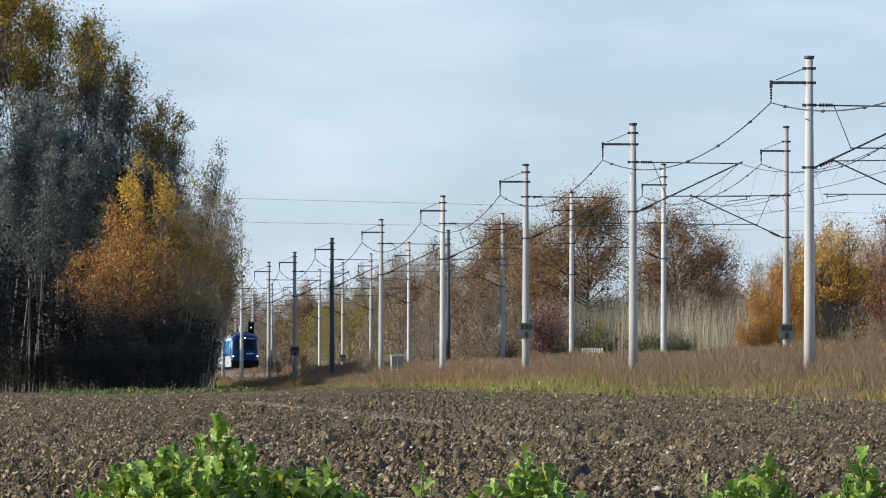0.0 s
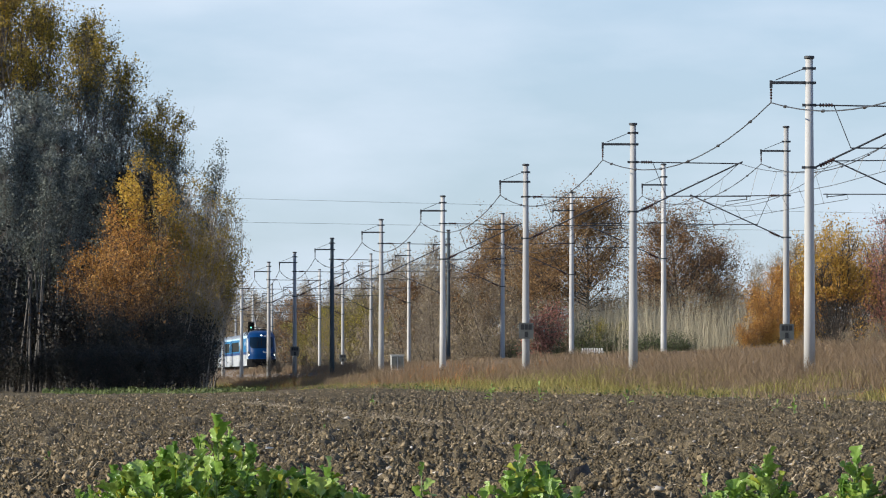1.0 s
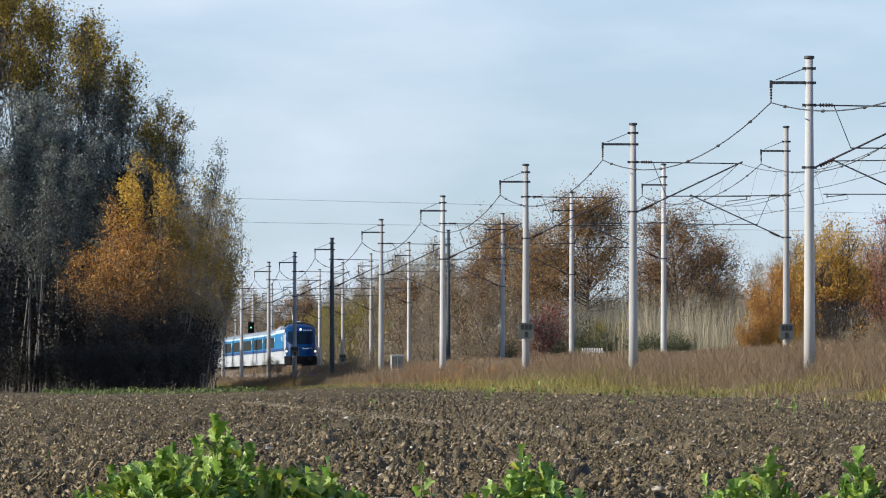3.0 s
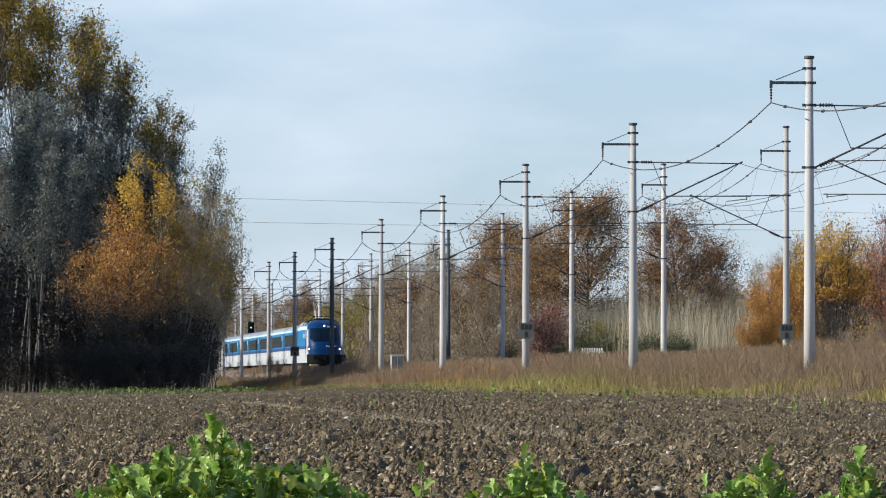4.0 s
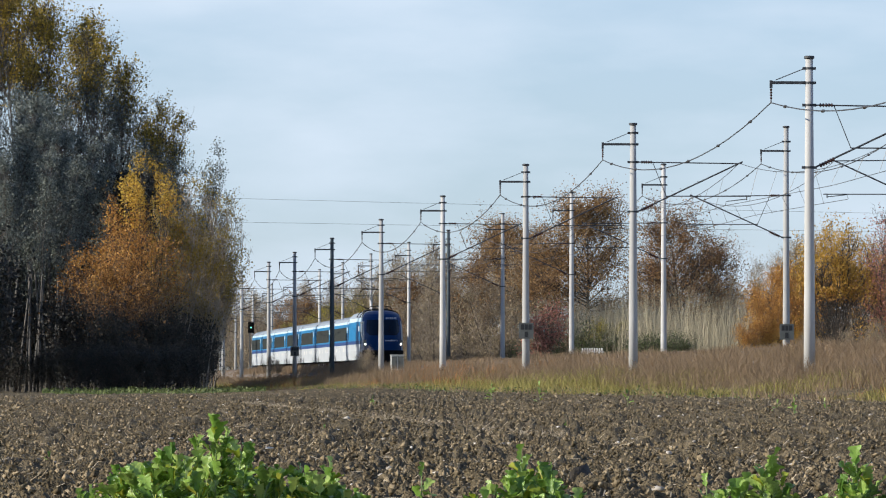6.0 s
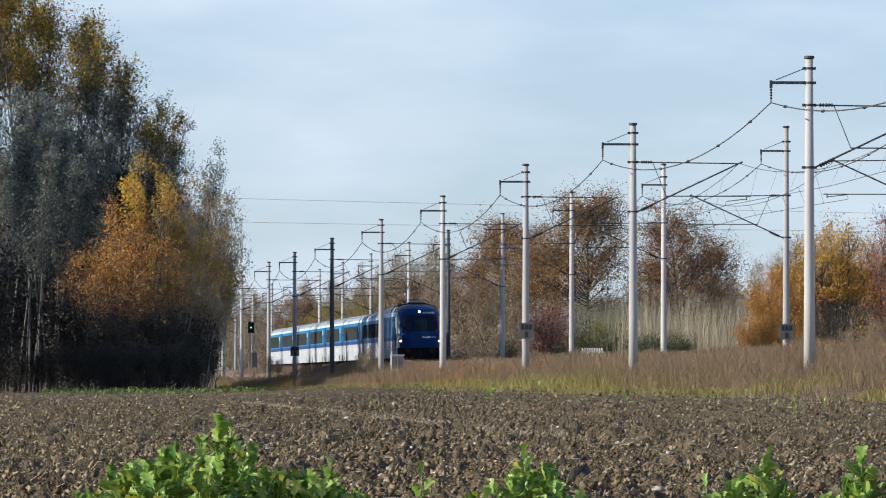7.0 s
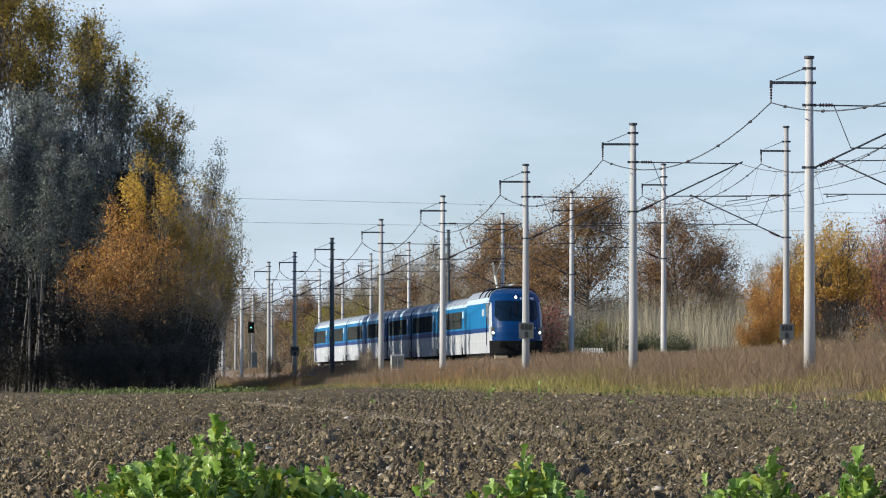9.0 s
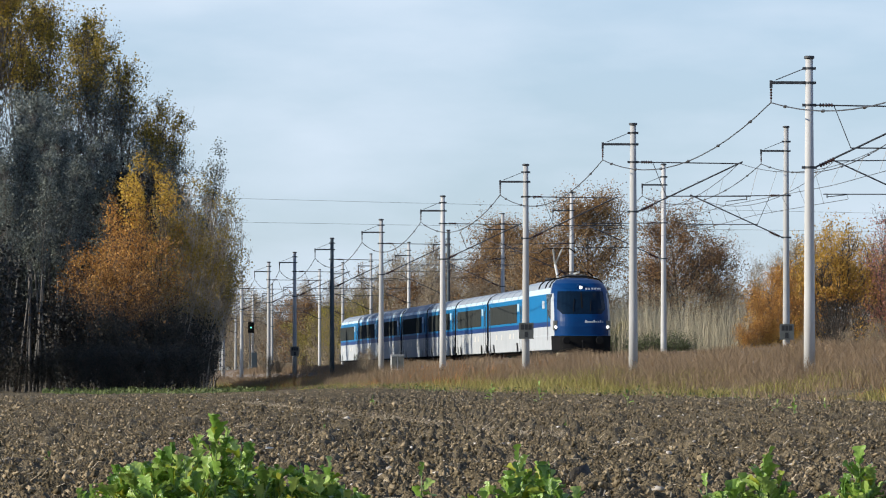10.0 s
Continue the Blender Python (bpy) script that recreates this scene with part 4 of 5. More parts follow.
for x, d, turn, size in ((338, 406, 20, 0.92), (362, 412, 340, 0.80), (285, 412, 15, 1.06), (368, 420, 0, 0.80), (360, 428, 20, 0.92), (376, 432, 350, 0.70), (345, 424, 10, 1.0)):
    again(olive, x, d, turn, size)
# near-black leaves and bark stand in for the shade inside the wood
bush = make_tree("bush", "dense bare-twigged bush in the wood's shade, coloured dark", "bush", 41, 5.2, 5.6, 0.02, 4600, 0.15, [("leaf_shade", 0, 9)], "bark_dark", stems=7, angle=0.75, rise=0.05, mains=56, subs=8, twigs=4,
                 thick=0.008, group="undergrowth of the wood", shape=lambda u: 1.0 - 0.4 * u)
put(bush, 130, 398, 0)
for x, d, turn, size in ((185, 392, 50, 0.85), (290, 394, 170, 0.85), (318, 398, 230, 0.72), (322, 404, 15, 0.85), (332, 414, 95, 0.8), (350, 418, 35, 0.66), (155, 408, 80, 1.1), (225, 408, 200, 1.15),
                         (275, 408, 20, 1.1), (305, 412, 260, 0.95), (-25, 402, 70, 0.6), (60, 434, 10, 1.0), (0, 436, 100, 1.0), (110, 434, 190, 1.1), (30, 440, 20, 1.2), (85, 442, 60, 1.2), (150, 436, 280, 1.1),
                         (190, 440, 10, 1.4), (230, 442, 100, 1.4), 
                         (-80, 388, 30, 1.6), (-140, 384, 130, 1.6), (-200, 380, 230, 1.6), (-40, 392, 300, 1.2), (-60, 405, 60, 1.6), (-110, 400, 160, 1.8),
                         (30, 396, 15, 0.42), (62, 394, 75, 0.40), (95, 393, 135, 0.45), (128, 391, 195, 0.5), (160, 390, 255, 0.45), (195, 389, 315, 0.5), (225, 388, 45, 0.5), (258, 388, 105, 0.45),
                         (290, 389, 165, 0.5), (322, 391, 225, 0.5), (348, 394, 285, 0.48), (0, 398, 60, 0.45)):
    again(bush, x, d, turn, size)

# added trees, mostly hidden, that thicken the shadow on the train; leaves coloured as shaded
under = make_tree("young_oak", "dark full-leaved tree added inside the wood to shade the line", "tree", 43, 12.6, 9.0, 0.10, 9000, 0.34, [("leaf_shade", 0, 9)], "bark_dark", angle=0.9, rise=0.06, mains=44, subs=7, twigs=2,
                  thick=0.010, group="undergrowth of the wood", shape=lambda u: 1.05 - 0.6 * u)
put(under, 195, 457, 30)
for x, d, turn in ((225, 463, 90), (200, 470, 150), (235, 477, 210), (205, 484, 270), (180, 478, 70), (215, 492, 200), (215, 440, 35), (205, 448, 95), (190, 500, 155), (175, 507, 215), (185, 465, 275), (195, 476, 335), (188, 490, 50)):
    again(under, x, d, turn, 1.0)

# ---- behind the line ----
RIGHT = "autumn trees behind the line"
hedge_orange = make_tree("orange_bush", "large shrub with golden leaves over a fan of dark bare stems", "shrub", 51, 6.9, 7.2, 0.04, 26000, 0.098,
                         [("leaf_orange", 0, 0.62), ("leaf_gold", 0.62, 9)], "bark_dark", stems=11, angle=0.55, rise=0.06, mains=88, subs=8, twigs=3, thick=0.0085, group=RIGHT,
                         shape=lambda u: 0.85 - 0.3 * u, jitter=0.34, leaf_from=0.64, limb=0.020, spill=0.10, gaps=-0.2)
put(hedge_orange, 1480, 345, 0, 0.95)
again(hedge_orange, 1528, 352, 80, 0.92)
again(hedge_orange, 1450, 362, 200, 0.86)
hedge_rust = make_tree("orange_bush", "spreading shrub with orange and gold leaves to the ground", "shrub", 59, 6.6, 6.4, 0.06, 20000, 0.098,
                       [("leaf_gold", 0, 0.50), ("leaf_orange", 0.50, 9)], "bark_dark", stems=7, angle=0.8, rise=0.06, mains=60, subs=8, twigs=3, thick=0.008, group=RIGHT,
                       shape=lambda u: 1.05 - 0.55 * u, jitter=0.34, leaf_from=0.08, limb=0.012, spill=0.14, gaps=-0.16)
put(hedge_rust, 1392, 352, 0, 0.74)
for x, d, turn, size in ((1352, 346, 290, 0.50), (1410, 362, 20, 0.80), (1325, 344, 120, 0.36), (1590, 350, 160, 0.9)):
    again(hedge_rust, x, d, turn, size)
russet = make_tree("russet_tree", "bare-topped tree with dull red autumn leaves", "tree", 52, 9.4, 5.2, 0.15, 6000, 0.095, [("leaf_red", 0, 9)], "bark", stems=3, angle=0.7, mains=46,
                   subs=8, twigs=3, thick=0.009, group=RIGHT, jitter=0.24)
put(russet, 1572, 346, 0, 0.88)
again(russet, 1600, 340, 100, 0.8)
oak = make_tree("oak_tree", "broad round-crowned oak with russet leaves and dark limbs", "tree", 53, 11.2, 9.6, 0.46, 34000, 0.118, [("leaf_russet", 0, 0.60), ("leaf_rust_gold", 0.60, 9)], "bark_dark", angle=1.2, rise=0.04, mains=62, subs=10, twigs=3,
                thick=0.016, group=RIGHT, shape=lambda u: math.sqrt(max(0.05, 1 - (1.18 * u - 0.30) ** 2)), limb=0.02, spill=0.14, gaps=-0.2, jitter=0.42)
put(oak, 1042, 470, 120, 0.93)
again(oak, 962, 500, 210, 0.72)
duller = make_tree("oak_tree", "round-crowned oak with thin dull brown leaves", "tree", 60, 10.6, 9.0, 0.26, 24000, 0.125, [("leaf_brown", 0, 0.55), ("leaf_russet", 0.55, 9)], "bark", angle=1.1, rise=0.05, mains=60, subs=10, twigs=4,
                   thick=0.013, group=RIGHT, shape=lambda u: math.sqrt(max(0.05, 1 - (1.15 * u - 0.30) ** 2)), limb=0.016, spill=0.16, gaps=-0.16, jitter=0.42)
put(duller, 1205, 478, 170, 0.92)
again(duller, 1250, 492, 60, 0.76)
again(duller, 1156, 490, 300, 0.66)
again(oak, 900, 520, 250, 0.88)
again(duller, 862, 530, 20, 0.84)
brown = make_tree("brown_tree", "half-bare tree with a haze of twigs and few brown leaves", "tree", 54, 10.4, 6.8, 0.18, 4200, 0.105, [("leaf_brown", 0, 9)], "bark", stems=4, angle=0.72, mains=60,
                  subs=9, twigs=6, thick=0.009, group=RIGHT, twig_mat="twig_pale", jitter=0.24)
put(brown, 880, 500, 0, 0.92)
for x, d, turn, size in ((835, 520, 240, 0.86), (808, 540, 40, 0.90), (770, 560, 300, 0.85), (720, 600, 30, 0.85), (1440, 420, 33, 0.62), (1500, 425, 93, 0.66), (1560, 415, 153, 0.70), (1375, 640, 90, 1.05), (1310, 660, 10, 0.95), (1420, 650, 140, 1.1), (1345, 670, 50, 1.0),
                         (540, 760, 150, 0.92), (500, 790, 210, 1.0), (470, 820, 270, 1.05), (440, 840, 330, 1.1), (575, 740, 20, 0.9), (590, 720, 100, 1.0), (620, 700, 190, 1.0), (660, 680, 280, 1.05), (690, 660, 15, 1.1), (725, 640, 75, 1.15), (405, 960, 75, 1.3), (370, 980, 15, 1.4), (330, 1000, 115, 1.5), (430, 1000, 215, 1.3), (455, 960, 305, 1.2),
                         (925, 520, 20, 0.86), (1300, 540, 140, 0.74), (1060, 525, 210, 0.72), (1272, 530, 280, 0.74), (645, 740, 60, 1.12), (700, 700, 130, 1.15), (745, 640, 200, 1.12), (800, 600, 270, 1.12), (850, 580, 340, 1.2),
                         (610, 780, 25, 1.1), (520, 850, 95, 1.15), (560, 830, 165, 1.15), (680, 690, 300, 1.05), (780, 580, 120, 1.05)):
    again(brown, x, d, turn, size)
rusty = make_tree("russet_tree", "far tree with rust-brown autumn leaves", "tree", 61, 8.4, 6.4, 0.15, 5000, 0.15, [("leaf_russet", 0, 9)], "bark", stems=4, angle=0.75, mains=48,
                  subs=8, twigs=3, thick=0.009, group=RIGHT, jitter=0.26)
put(rusty, 545, 770, 0, 1.1)
for x, d, turn, size in ((515, 790, 70, 1.1), (735, 600, 140, 1.0), (490, 800, 200, 0.9), (572, 760, 20, 0.9)):
    again(rusty, x, d, turn, size)
yellow_green = make_tree("yellow_green_tree", "light tree with thin yellow-green leaves", "tree", 55, 8.6, 6.0, 0.10, 9000, 0.125, [("leaf_yellowgreen", 0, 9)], "bark", stems=5, angle=0.65, mains=50, subs=9, twigs=4,
                         thick=0.007, group=RIGHT, jitter=0.26)
put(yellow_green, 630, 690, 0, 1.05)
for x, d, turn, size in ((1062, 430, 45, 0.42), (660, 680, 80, 1.0), (600, 710, 160, 0.95), (575, 700, 300, 0.9), (645, 660, 200, 0.9), (560, 720, 240, 0.8), (690, 650, 20, 0.70), (540, 730, 100, 0.6)):
    again(yellow_green, x, d, turn, size)
scrub = make_tree("scrub_bush", "grey-brown tangled bare bush with few leaves", "bush", 56, 4.4, 5.0, 0.04, 2600, 0.11, [("leaf_brown", 0, 9)], "bark", stems=7, angle=0.8, rise=0.04, mains=56, subs=8, twigs=4,
                  thick=0.007, group="scrub behind the line", shape=lambda u: 1.0 - 0.35 * u, twig_mat="twig_pale")
put(scrub, 850, 455, 0, 0.8)
for x, d, turn, size in ((815, 470, 60, 0.75), (890, 465, 120, 0.7), (760, 510, 180, 1.0), (800, 530, 240, 1.1), (730, 540, 300, 1.0), (860, 530, 30, 1.2), (920, 500, 90, 1.1), (700, 580, 150, 1.1), (660, 600, 210, 0.9),
                         (620, 630, 270, 0.9), (580, 660, 330, 0.9), (540, 690, 45, 0.9), (505, 720, 105, 0.9), (1010, 480, 165, 1.0), (960, 490, 225, 1.1), (1060, 485, 285, 1.0), (1110, 500, 345, 0.9), (480, 760, 15, 1.0),
                         (1300, 560, 15, 1.1), (1250, 560, 75, 1.1), (1190, 560, 135, 1.2), (1130, 560, 195, 1.2), (1350, 560, 255, 1.2), (1410, 560, 315, 1.2), (1430, 338, 80, 0.4), (1500, 336, 140, 0.42), (1550, 334, 260, 0.5),
                         (660, 640, 95, 1.2), (600, 680, 155, 1.2), (450, 930, 25, 1.6), (425, 960, 85, 1.6), (400, 980, 145, 1.7), (375, 990, 205, 1.7), (345, 1000, 265, 1.7), (470, 900, 325, 1.5), (500, 870, 65, 1.4)):
    again(scrub, x, d, turn, size)
for x, d, size in ((652, 395, 0.30), (640, 402, 0.26), (668, 398, 0.20), (478, 470, 0.26), (492, 466, 0.20)):      # low bushes on the near bank
    copy_thing(scrub, pose((x - 784) / 11700 * d, d, 1.0, 0, 0, x) @ Matrix.Diagonal((size / 0.8, size / 0.8, size / 0.8, 1)))
red_bush = make_tree("red_bush", "rounded bush with dull red leaves", "bush", 57, 3.6, 3.4, 0.05, 3600, 0.11, [("leaf_red", 0, 9)], "bark", stems=5, angle=0.75, mains=44, subs=7, twigs=3, thick=0.008, group="scrub behind the line")
put(red_bush, 962, 432, 0, 1.2)
green_bush = make_tree("green_bush", "dense bush with dark green leaves", "bush", 58, 3.0, 4.0, 0.03, 5200, 0.105, [("leaf_green", 0, 9)], "bark_dark", stems=6, angle=0.85, mains=50, subs=7, twigs=3, thick=0.008, group="scrub behind the line",
                       shape=lambda u: 1.0 - 0.3 * u)
put(green_bush, 1125, 372, 0, 0.60)
for x, d, turn, size in ((1196, 366, 70, 0.60), (1160, 369, 140, 0.62), (1178, 372, 20, 0.58), (1142, 376, 250, 0.58), (1048, 412, 60, 0.85), (1075, 435, 210, 0.7), (1030, 440, 280, 0.65), (1095, 430, 350, 0.7), (915, 440, 30, 0.6), (1212, 380, 110, 0.5), (1000, 445, 110, 0.6),
                         (1080, 410, 160, 0.7), (1205, 372, 200, 0.56)):
    again(green_bush, x, d, turn, size)


# ---- thickets of whips, grass and weeds, too many to count ----
def blades(rng, n, place, tall, wide, droop, mown=False):
    """Thin bent blades: place gives feet, tall their height."""
    x, y = place(rng, n)
    z = surface_height(x, y)
    h = tall(rng, x, y)
    if mown:        # kept low beside the line
        h = np.minimum(h, np.maximum(0.16, 1.68 + np.clip((215 - y) * 0.009, 0, 0.45) + rng.uniform(-0.22, 0.26, n) - z))
    az = rng.uniform(0, 2 * np.pi, n)
    dx, dy = np.cos(az), np.sin(az)
    w = wide * rng.uniform(0.6, 1.4, n)
    b = droop * h * rng.uniform(0.2, 1.2, n)
    az2 = rng.uniform(0, 2 * np.pi, n)
    bx, by = np.cos(az2) * b, np.sin(az2) * b
    foot = np.stack([x, y, z - 0.03], 1)
    side = np.stack([dx * w, dy * w, np.zeros(n)], 1)
    mid = foot + np.stack([bx * 0.35, by * 0.35, h * 0.6], 1)
    tip = foot + np.stack([bx, by, h], 1)
    v = np.stack([foot - side, foot + side, mid + side * 0.8, mid - side * 0.8, tip], 1).reshape(-1, 3)
    i = np.arange(n)[:, None] * 5
    return v, np.concatenate([i + [0, 1, 2], i + [0, 2, 3], i + [3, 2, 4]], 0)


def strip(p0, p1, y0, y1, power=1.0):
    def place(rng, n):
        y = y0 + (y1 - y0) * rng.uniform(size=n) ** power
        p = rng.uniform(p0, p1, n)
        return p - SLOPE * y, y
    return place


def edge_strip(d0, d1, y0, y1, power=1.0):
    def place(rng, n):
        y = y0 + (y1 - y0) * rng.uniform(size=n) ** power
        p = field_edge(y) + rng.uniform(d0, d1, n)
        return p - SLOPE * y, y
    return place


def patch(x0, x1, d0, d1):
    def place(rng, n):
        d = rng.uniform(d0, d1, n)
        if x0 > 440:
            q = rng.uniform(x0, x1, n)
            d = np.maximum(d, rng.uniform(41, 52, n) * 11700 / (q + 80))
            return (q - 784) / 11700 * d, d
        return (rng.uniform(x0, x1, n) - 784) / 11700 * d, d
    return place


def patchy(lo, hi, scale, seed):
    return lambda rng, x, y: (lo + (hi - lo) * lattice(x * scale + 50, y * scale * 0.5, seed)) * rng.uniform(0.45, 1.1, len(x))


def stuff(name, label, category, arrays, mat):
    ob = new(name, raw_mesh(name, *arrays, MAT[mat]))
    return tagged(ob, label, category, kind="stuff")


grng = np.random.default_rng(5)
stuff("dry_grass", "tall dry pinkish-brown grass on the verge", "grass", blades(grng, 90000, edge_strip(1.9, 5.8, 105, 640, 1.5), patchy(0.2, 1.0, 0.6, 7), 0.0048, 0.95, True), "grass_dry")
stuff("dry_grass", "short dry brown grass up the railway bank", "grass", blades(grng, 30000, strip(24.6, 27.1, 130, 720, 1.2), patchy(0.12, 0.50, 0.45, 17), 0.008, 0.8, True), "grass_dry")
stuff("dry_grass", "tall dry grass on the bank's shoulder", "grass", blades(grng, 22000, strip(24.6, 27.0, 125, 255, 1.0), patchy(0.25, 0.95, 0.6, 37), 0.0048, 0.9, True), "grass_dry")
stuff("green_grass", "yellow-green grass along the field's edge", "grass", blades(grng, 58000, edge_strip(-0.3, 4.2, 105, 640, 1.5), patchy(-0.05, 0.80, 0.22, 8), 0.0075, 0.8, True), "grass_green")
stuff("withered_stalks", "withered reddish-brown stubble at the field's edge", "stalks", blades(grng, 14000, edge_strip(-1.3, 1.2, 105, 600, 1.5), patchy(0.02, 0.42, 0.5, 28), 0.006, 0.9), "stubble")
stuff("dry_grass", "rough brown grass at the ballast's edge", "grass", blades(grng, 26000, strip(26.0, 27.3, 190, 620, 1.1), patchy(0.1, 0.55, 0.35, 27), 0.008, 0.7), "grass_dry")
stuff("rusty_weeds", "rusty orange-brown weeds in the verge", "weeds", blades(grng, 16000, edge_strip(1.0, 6.5, 105, 640, 1.5), patchy(-0.7, 1.1, 0.11, 18), 0.010, 0.6, True), "grass_rust")
stuff("dry_grass", "dry brown grass on the far side of the railway", "grass", blades(grng, 22000, strip(35.2, 50, 180, 700), patchy(0.5, 1.2, 0.4, 9), 0.014, 0.4), "grass_dry")
stuff("sapling_whips", "dense pale thicket of thin bare whips", "thicket", blades(grng, 42000, patch(1015, 1360, 395, 500), patchy(2.4, 6.6, 0.16, 10), 0.0095, 0.16), "whips")
stuff("sapling_whips", "low brown thicket behind the orange shrubs", "thicket", blades(grng, 14000, patch(1330, 1660, 385, 450), patchy(1.6, 4.2, 0.2, 13), 0.012, 0.2), "whips_brown")
stuff("sapling_whips", "brown thicket of thin bare whips", "thicket", blades(grng, 40000, patch(450, 1380, 520, 640), patchy(2.2, 5.4, 0.2, 11), 0.011, 0.22), "whips_brown")


def weed_leaves(n, place, tall, size, seed):
    rng = np.random.default_rng(seed)
    x, y = place(rng, n)
    c = np.stack([x, y, ground_height(x, y) + rng.uniform(0.02, 1, n) * tall * (0.4 + lattice(x * 0.9, y * 0.3, 14))], 1)
    return leaf_arrays(rng, c, size)


stuff("low_weeds", "strip of low bright green weeds before the wood", "weeds", weed_leaves(3000, patch(75, 470, 335, 385), 0.26, 0.12, 61), "weed")
stuff("low_weeds", "scattered green weeds at the field's edge", "weeds", weed_leaves(900, edge_strip(-2.5, -0.3, 150, 330), 0.22, 0.07, 62), "weed")


# ---- clods, stones and straw lying on the field ----
def lumps(rng, n, place, size, flat=0.9, rounder=False, shard=False):
    """Rough angular lumps, joined: too many to count. rounder: twenty faces in place of eight; shard: four."""
    if rounder:
        g = (1 + 5 ** 0.5) / 2
        base = np.array([(-1, g, 0), (1, g, 0), (-1, -g, 0), (1, -g, 0), (0, -1, g), (0, 1, g), (0, -1, -g), (0, 1, -g), (g, 0, -1), (g, 0, 1), (-g, 0, -1), (-g, 0, 1)]) / math.sqrt(1 + g * g)
        tri = np.array([(0, 11, 5), (0, 5, 1), (0, 1, 7), (0, 7, 10), (0, 10, 11), (1, 5, 9), (5, 11, 4), (11, 10, 2), (10, 7, 6), (7, 1, 8),
                        (3, 9, 4), (3, 4, 2), (3, 2, 6), (3, 6, 8), (3, 8, 9), (4, 9, 5), (2, 4, 11), (6, 2, 10), (8, 6, 7), (9, 8, 1)])
    elif shard:
        base = np.array([(1, 1, 1), (1, -1, -1), (-1, 1, -1), (-1, -1, 1)], float) * 0.75
        tri = np.array([(0, 1, 2), (0, 3, 1), (0, 2, 3), (1, 3, 2)])
    else:
        base = np.array([(1, 0, 0), (-1, 0, 0), (0, 1, 0), (0, -1, 0), (0, 0, 1), (0, 0, -1)], float)
        tri = np.array([(0, 2, 4), (2, 1, 4), (1, 3, 4), (3, 0, 4), (2, 0, 5), (1, 2, 5), (3, 1, 5), (0, 3, 5)])
    k = len(base)
    x, y = place(rng, n)
    s = size(rng, n, y)
    v = base[None] * rng.uniform(0.35, 1.7, (n, k, 1)) + rng.normal(size=(n, k, 3)) * 0.24
    v = v * rng.uniform(0.55, 1.5, (n, 1, 3))
    q = rng.normal(size=(n, 4))
    q /= np.linalg.norm(q, axis=1)[:, None]
    a, b, c, d = q.T
    turn = np.stack([1 - 2 * (c * c + d * d), 2 * (b * c - a * d), 2 * (b * d + a * c), 2 * (b * c + a * d), 1 - 2 * (b * b + d * d), 2 * (c * d - a * b),
                     2 * (b * d - a * c), 2 * (c * d + a * b), 1 - 2 * (b * b + c * c)], 1).reshape(n, 3, 3)
    v = np.einsum("nij,nkj->nki", turn, v) * s[:, None, None]
    v[..., 2] *= flat
    v = v + np.stack([x, y, ground_height(x, y) + s * 0.25], 1)[:, None]
    f = tri[None] + np.arange(n)[:, None, None] * k
    return v.reshape(-1, 3), f.reshape(-1, 3)


def field(y0, y1, power):
    """Places on the tilled ground, thinning out with depth."""
    def place(rng, n):
        y = y0 * (y1 / y0) ** (rng.uniform(size=n) ** power)
        x = rng.uniform(-0.075, 0.075, n) * y
        ok = x + SLOPE * y < field_edge(y) - 0.4
        bare = np.exp(-((x + (y - 76.4) / 14.97) / 0.3) ** 2) < rng.uniform(0.3, 1.2, n)
        x = np.where(ok & bare, x, x - 0.3)
        return x, y
    return place


clump = lambda lo, hi: (lambda rng, n, y: lo + (hi - lo) * rng.uniform(size=n) ** 3.2)
crng = np.random.default_rng(9)
stuff("earth_clods", "crumbly brown clods of ploughed earth", "clods", lumps(crng, 3500, field(26, 130, 0.8), clump(0.006, 0.026), 0.75, True), "clod")
stuff("earth_crumbs", "small sharp crumbs of brown earth on the field", "clods", lumps(crng, 190000, field(26, 125, 0.85), clump(0.004, 0.0175), 1.0, shard=True), "clod")
stuff("earth_crumbs", "broken brown clods across the far field", "clods", lumps(crng, 40000, field(90, 260, 0.85), clump(0.008, 0.034), 0.9, shard=True), "clod")
stuff("pale_stones", "small pale stones scattered on ploughed earth", "stones", lumps(crng, 5200, field(27, 230, 0.75), clump(0.004, 0.026), 0.5), "stone")


def straws(rng, n, place):
    x, y = place(rng, n)
    z = ground_height(x, y) + rng.uniform(0.01, 0.05, n)
    a, t, ln = rng.uniform(0, 2 * np.pi, n), rng.uniform(-0.3, 0.9, n), rng.uniform(0.02, 0.08, n)
    d = np.stack([np.cos(a) * np.cos(t), np.sin(a) * np.cos(t), np.sin(t)], 1) * ln[:, None]
    w = np.stack([-np.sin(a), np.cos(a), np.full(n, 0.4)], 1) * 0.0025
    o = np.stack([x, y, z], 1)
    v = np.stack([o - w, o + w, o + d + w, o + d - w], 1).reshape(-1, 3)
    i = np.arange(n)[:, None] * 4
    return v, np.concatenate([i + [0, 1, 2], i + [0, 2, 3]], 0)


stuff("straw_bits", "dry straw bits lying on the field", "straw", straws(crng, 9000, field(26, 200, 0.9)), "straw")


def wheel_track(rng, n):
    y = rng.uniform(62, 140, n)
    return -(y - 76.4) / 14.97 + rng.normal(size=n) * 0.16, y


stuff("straw_bits", "pale dry chaff along a wheel track", "straw", straws(crng, 5000, wheel_track), "straw")


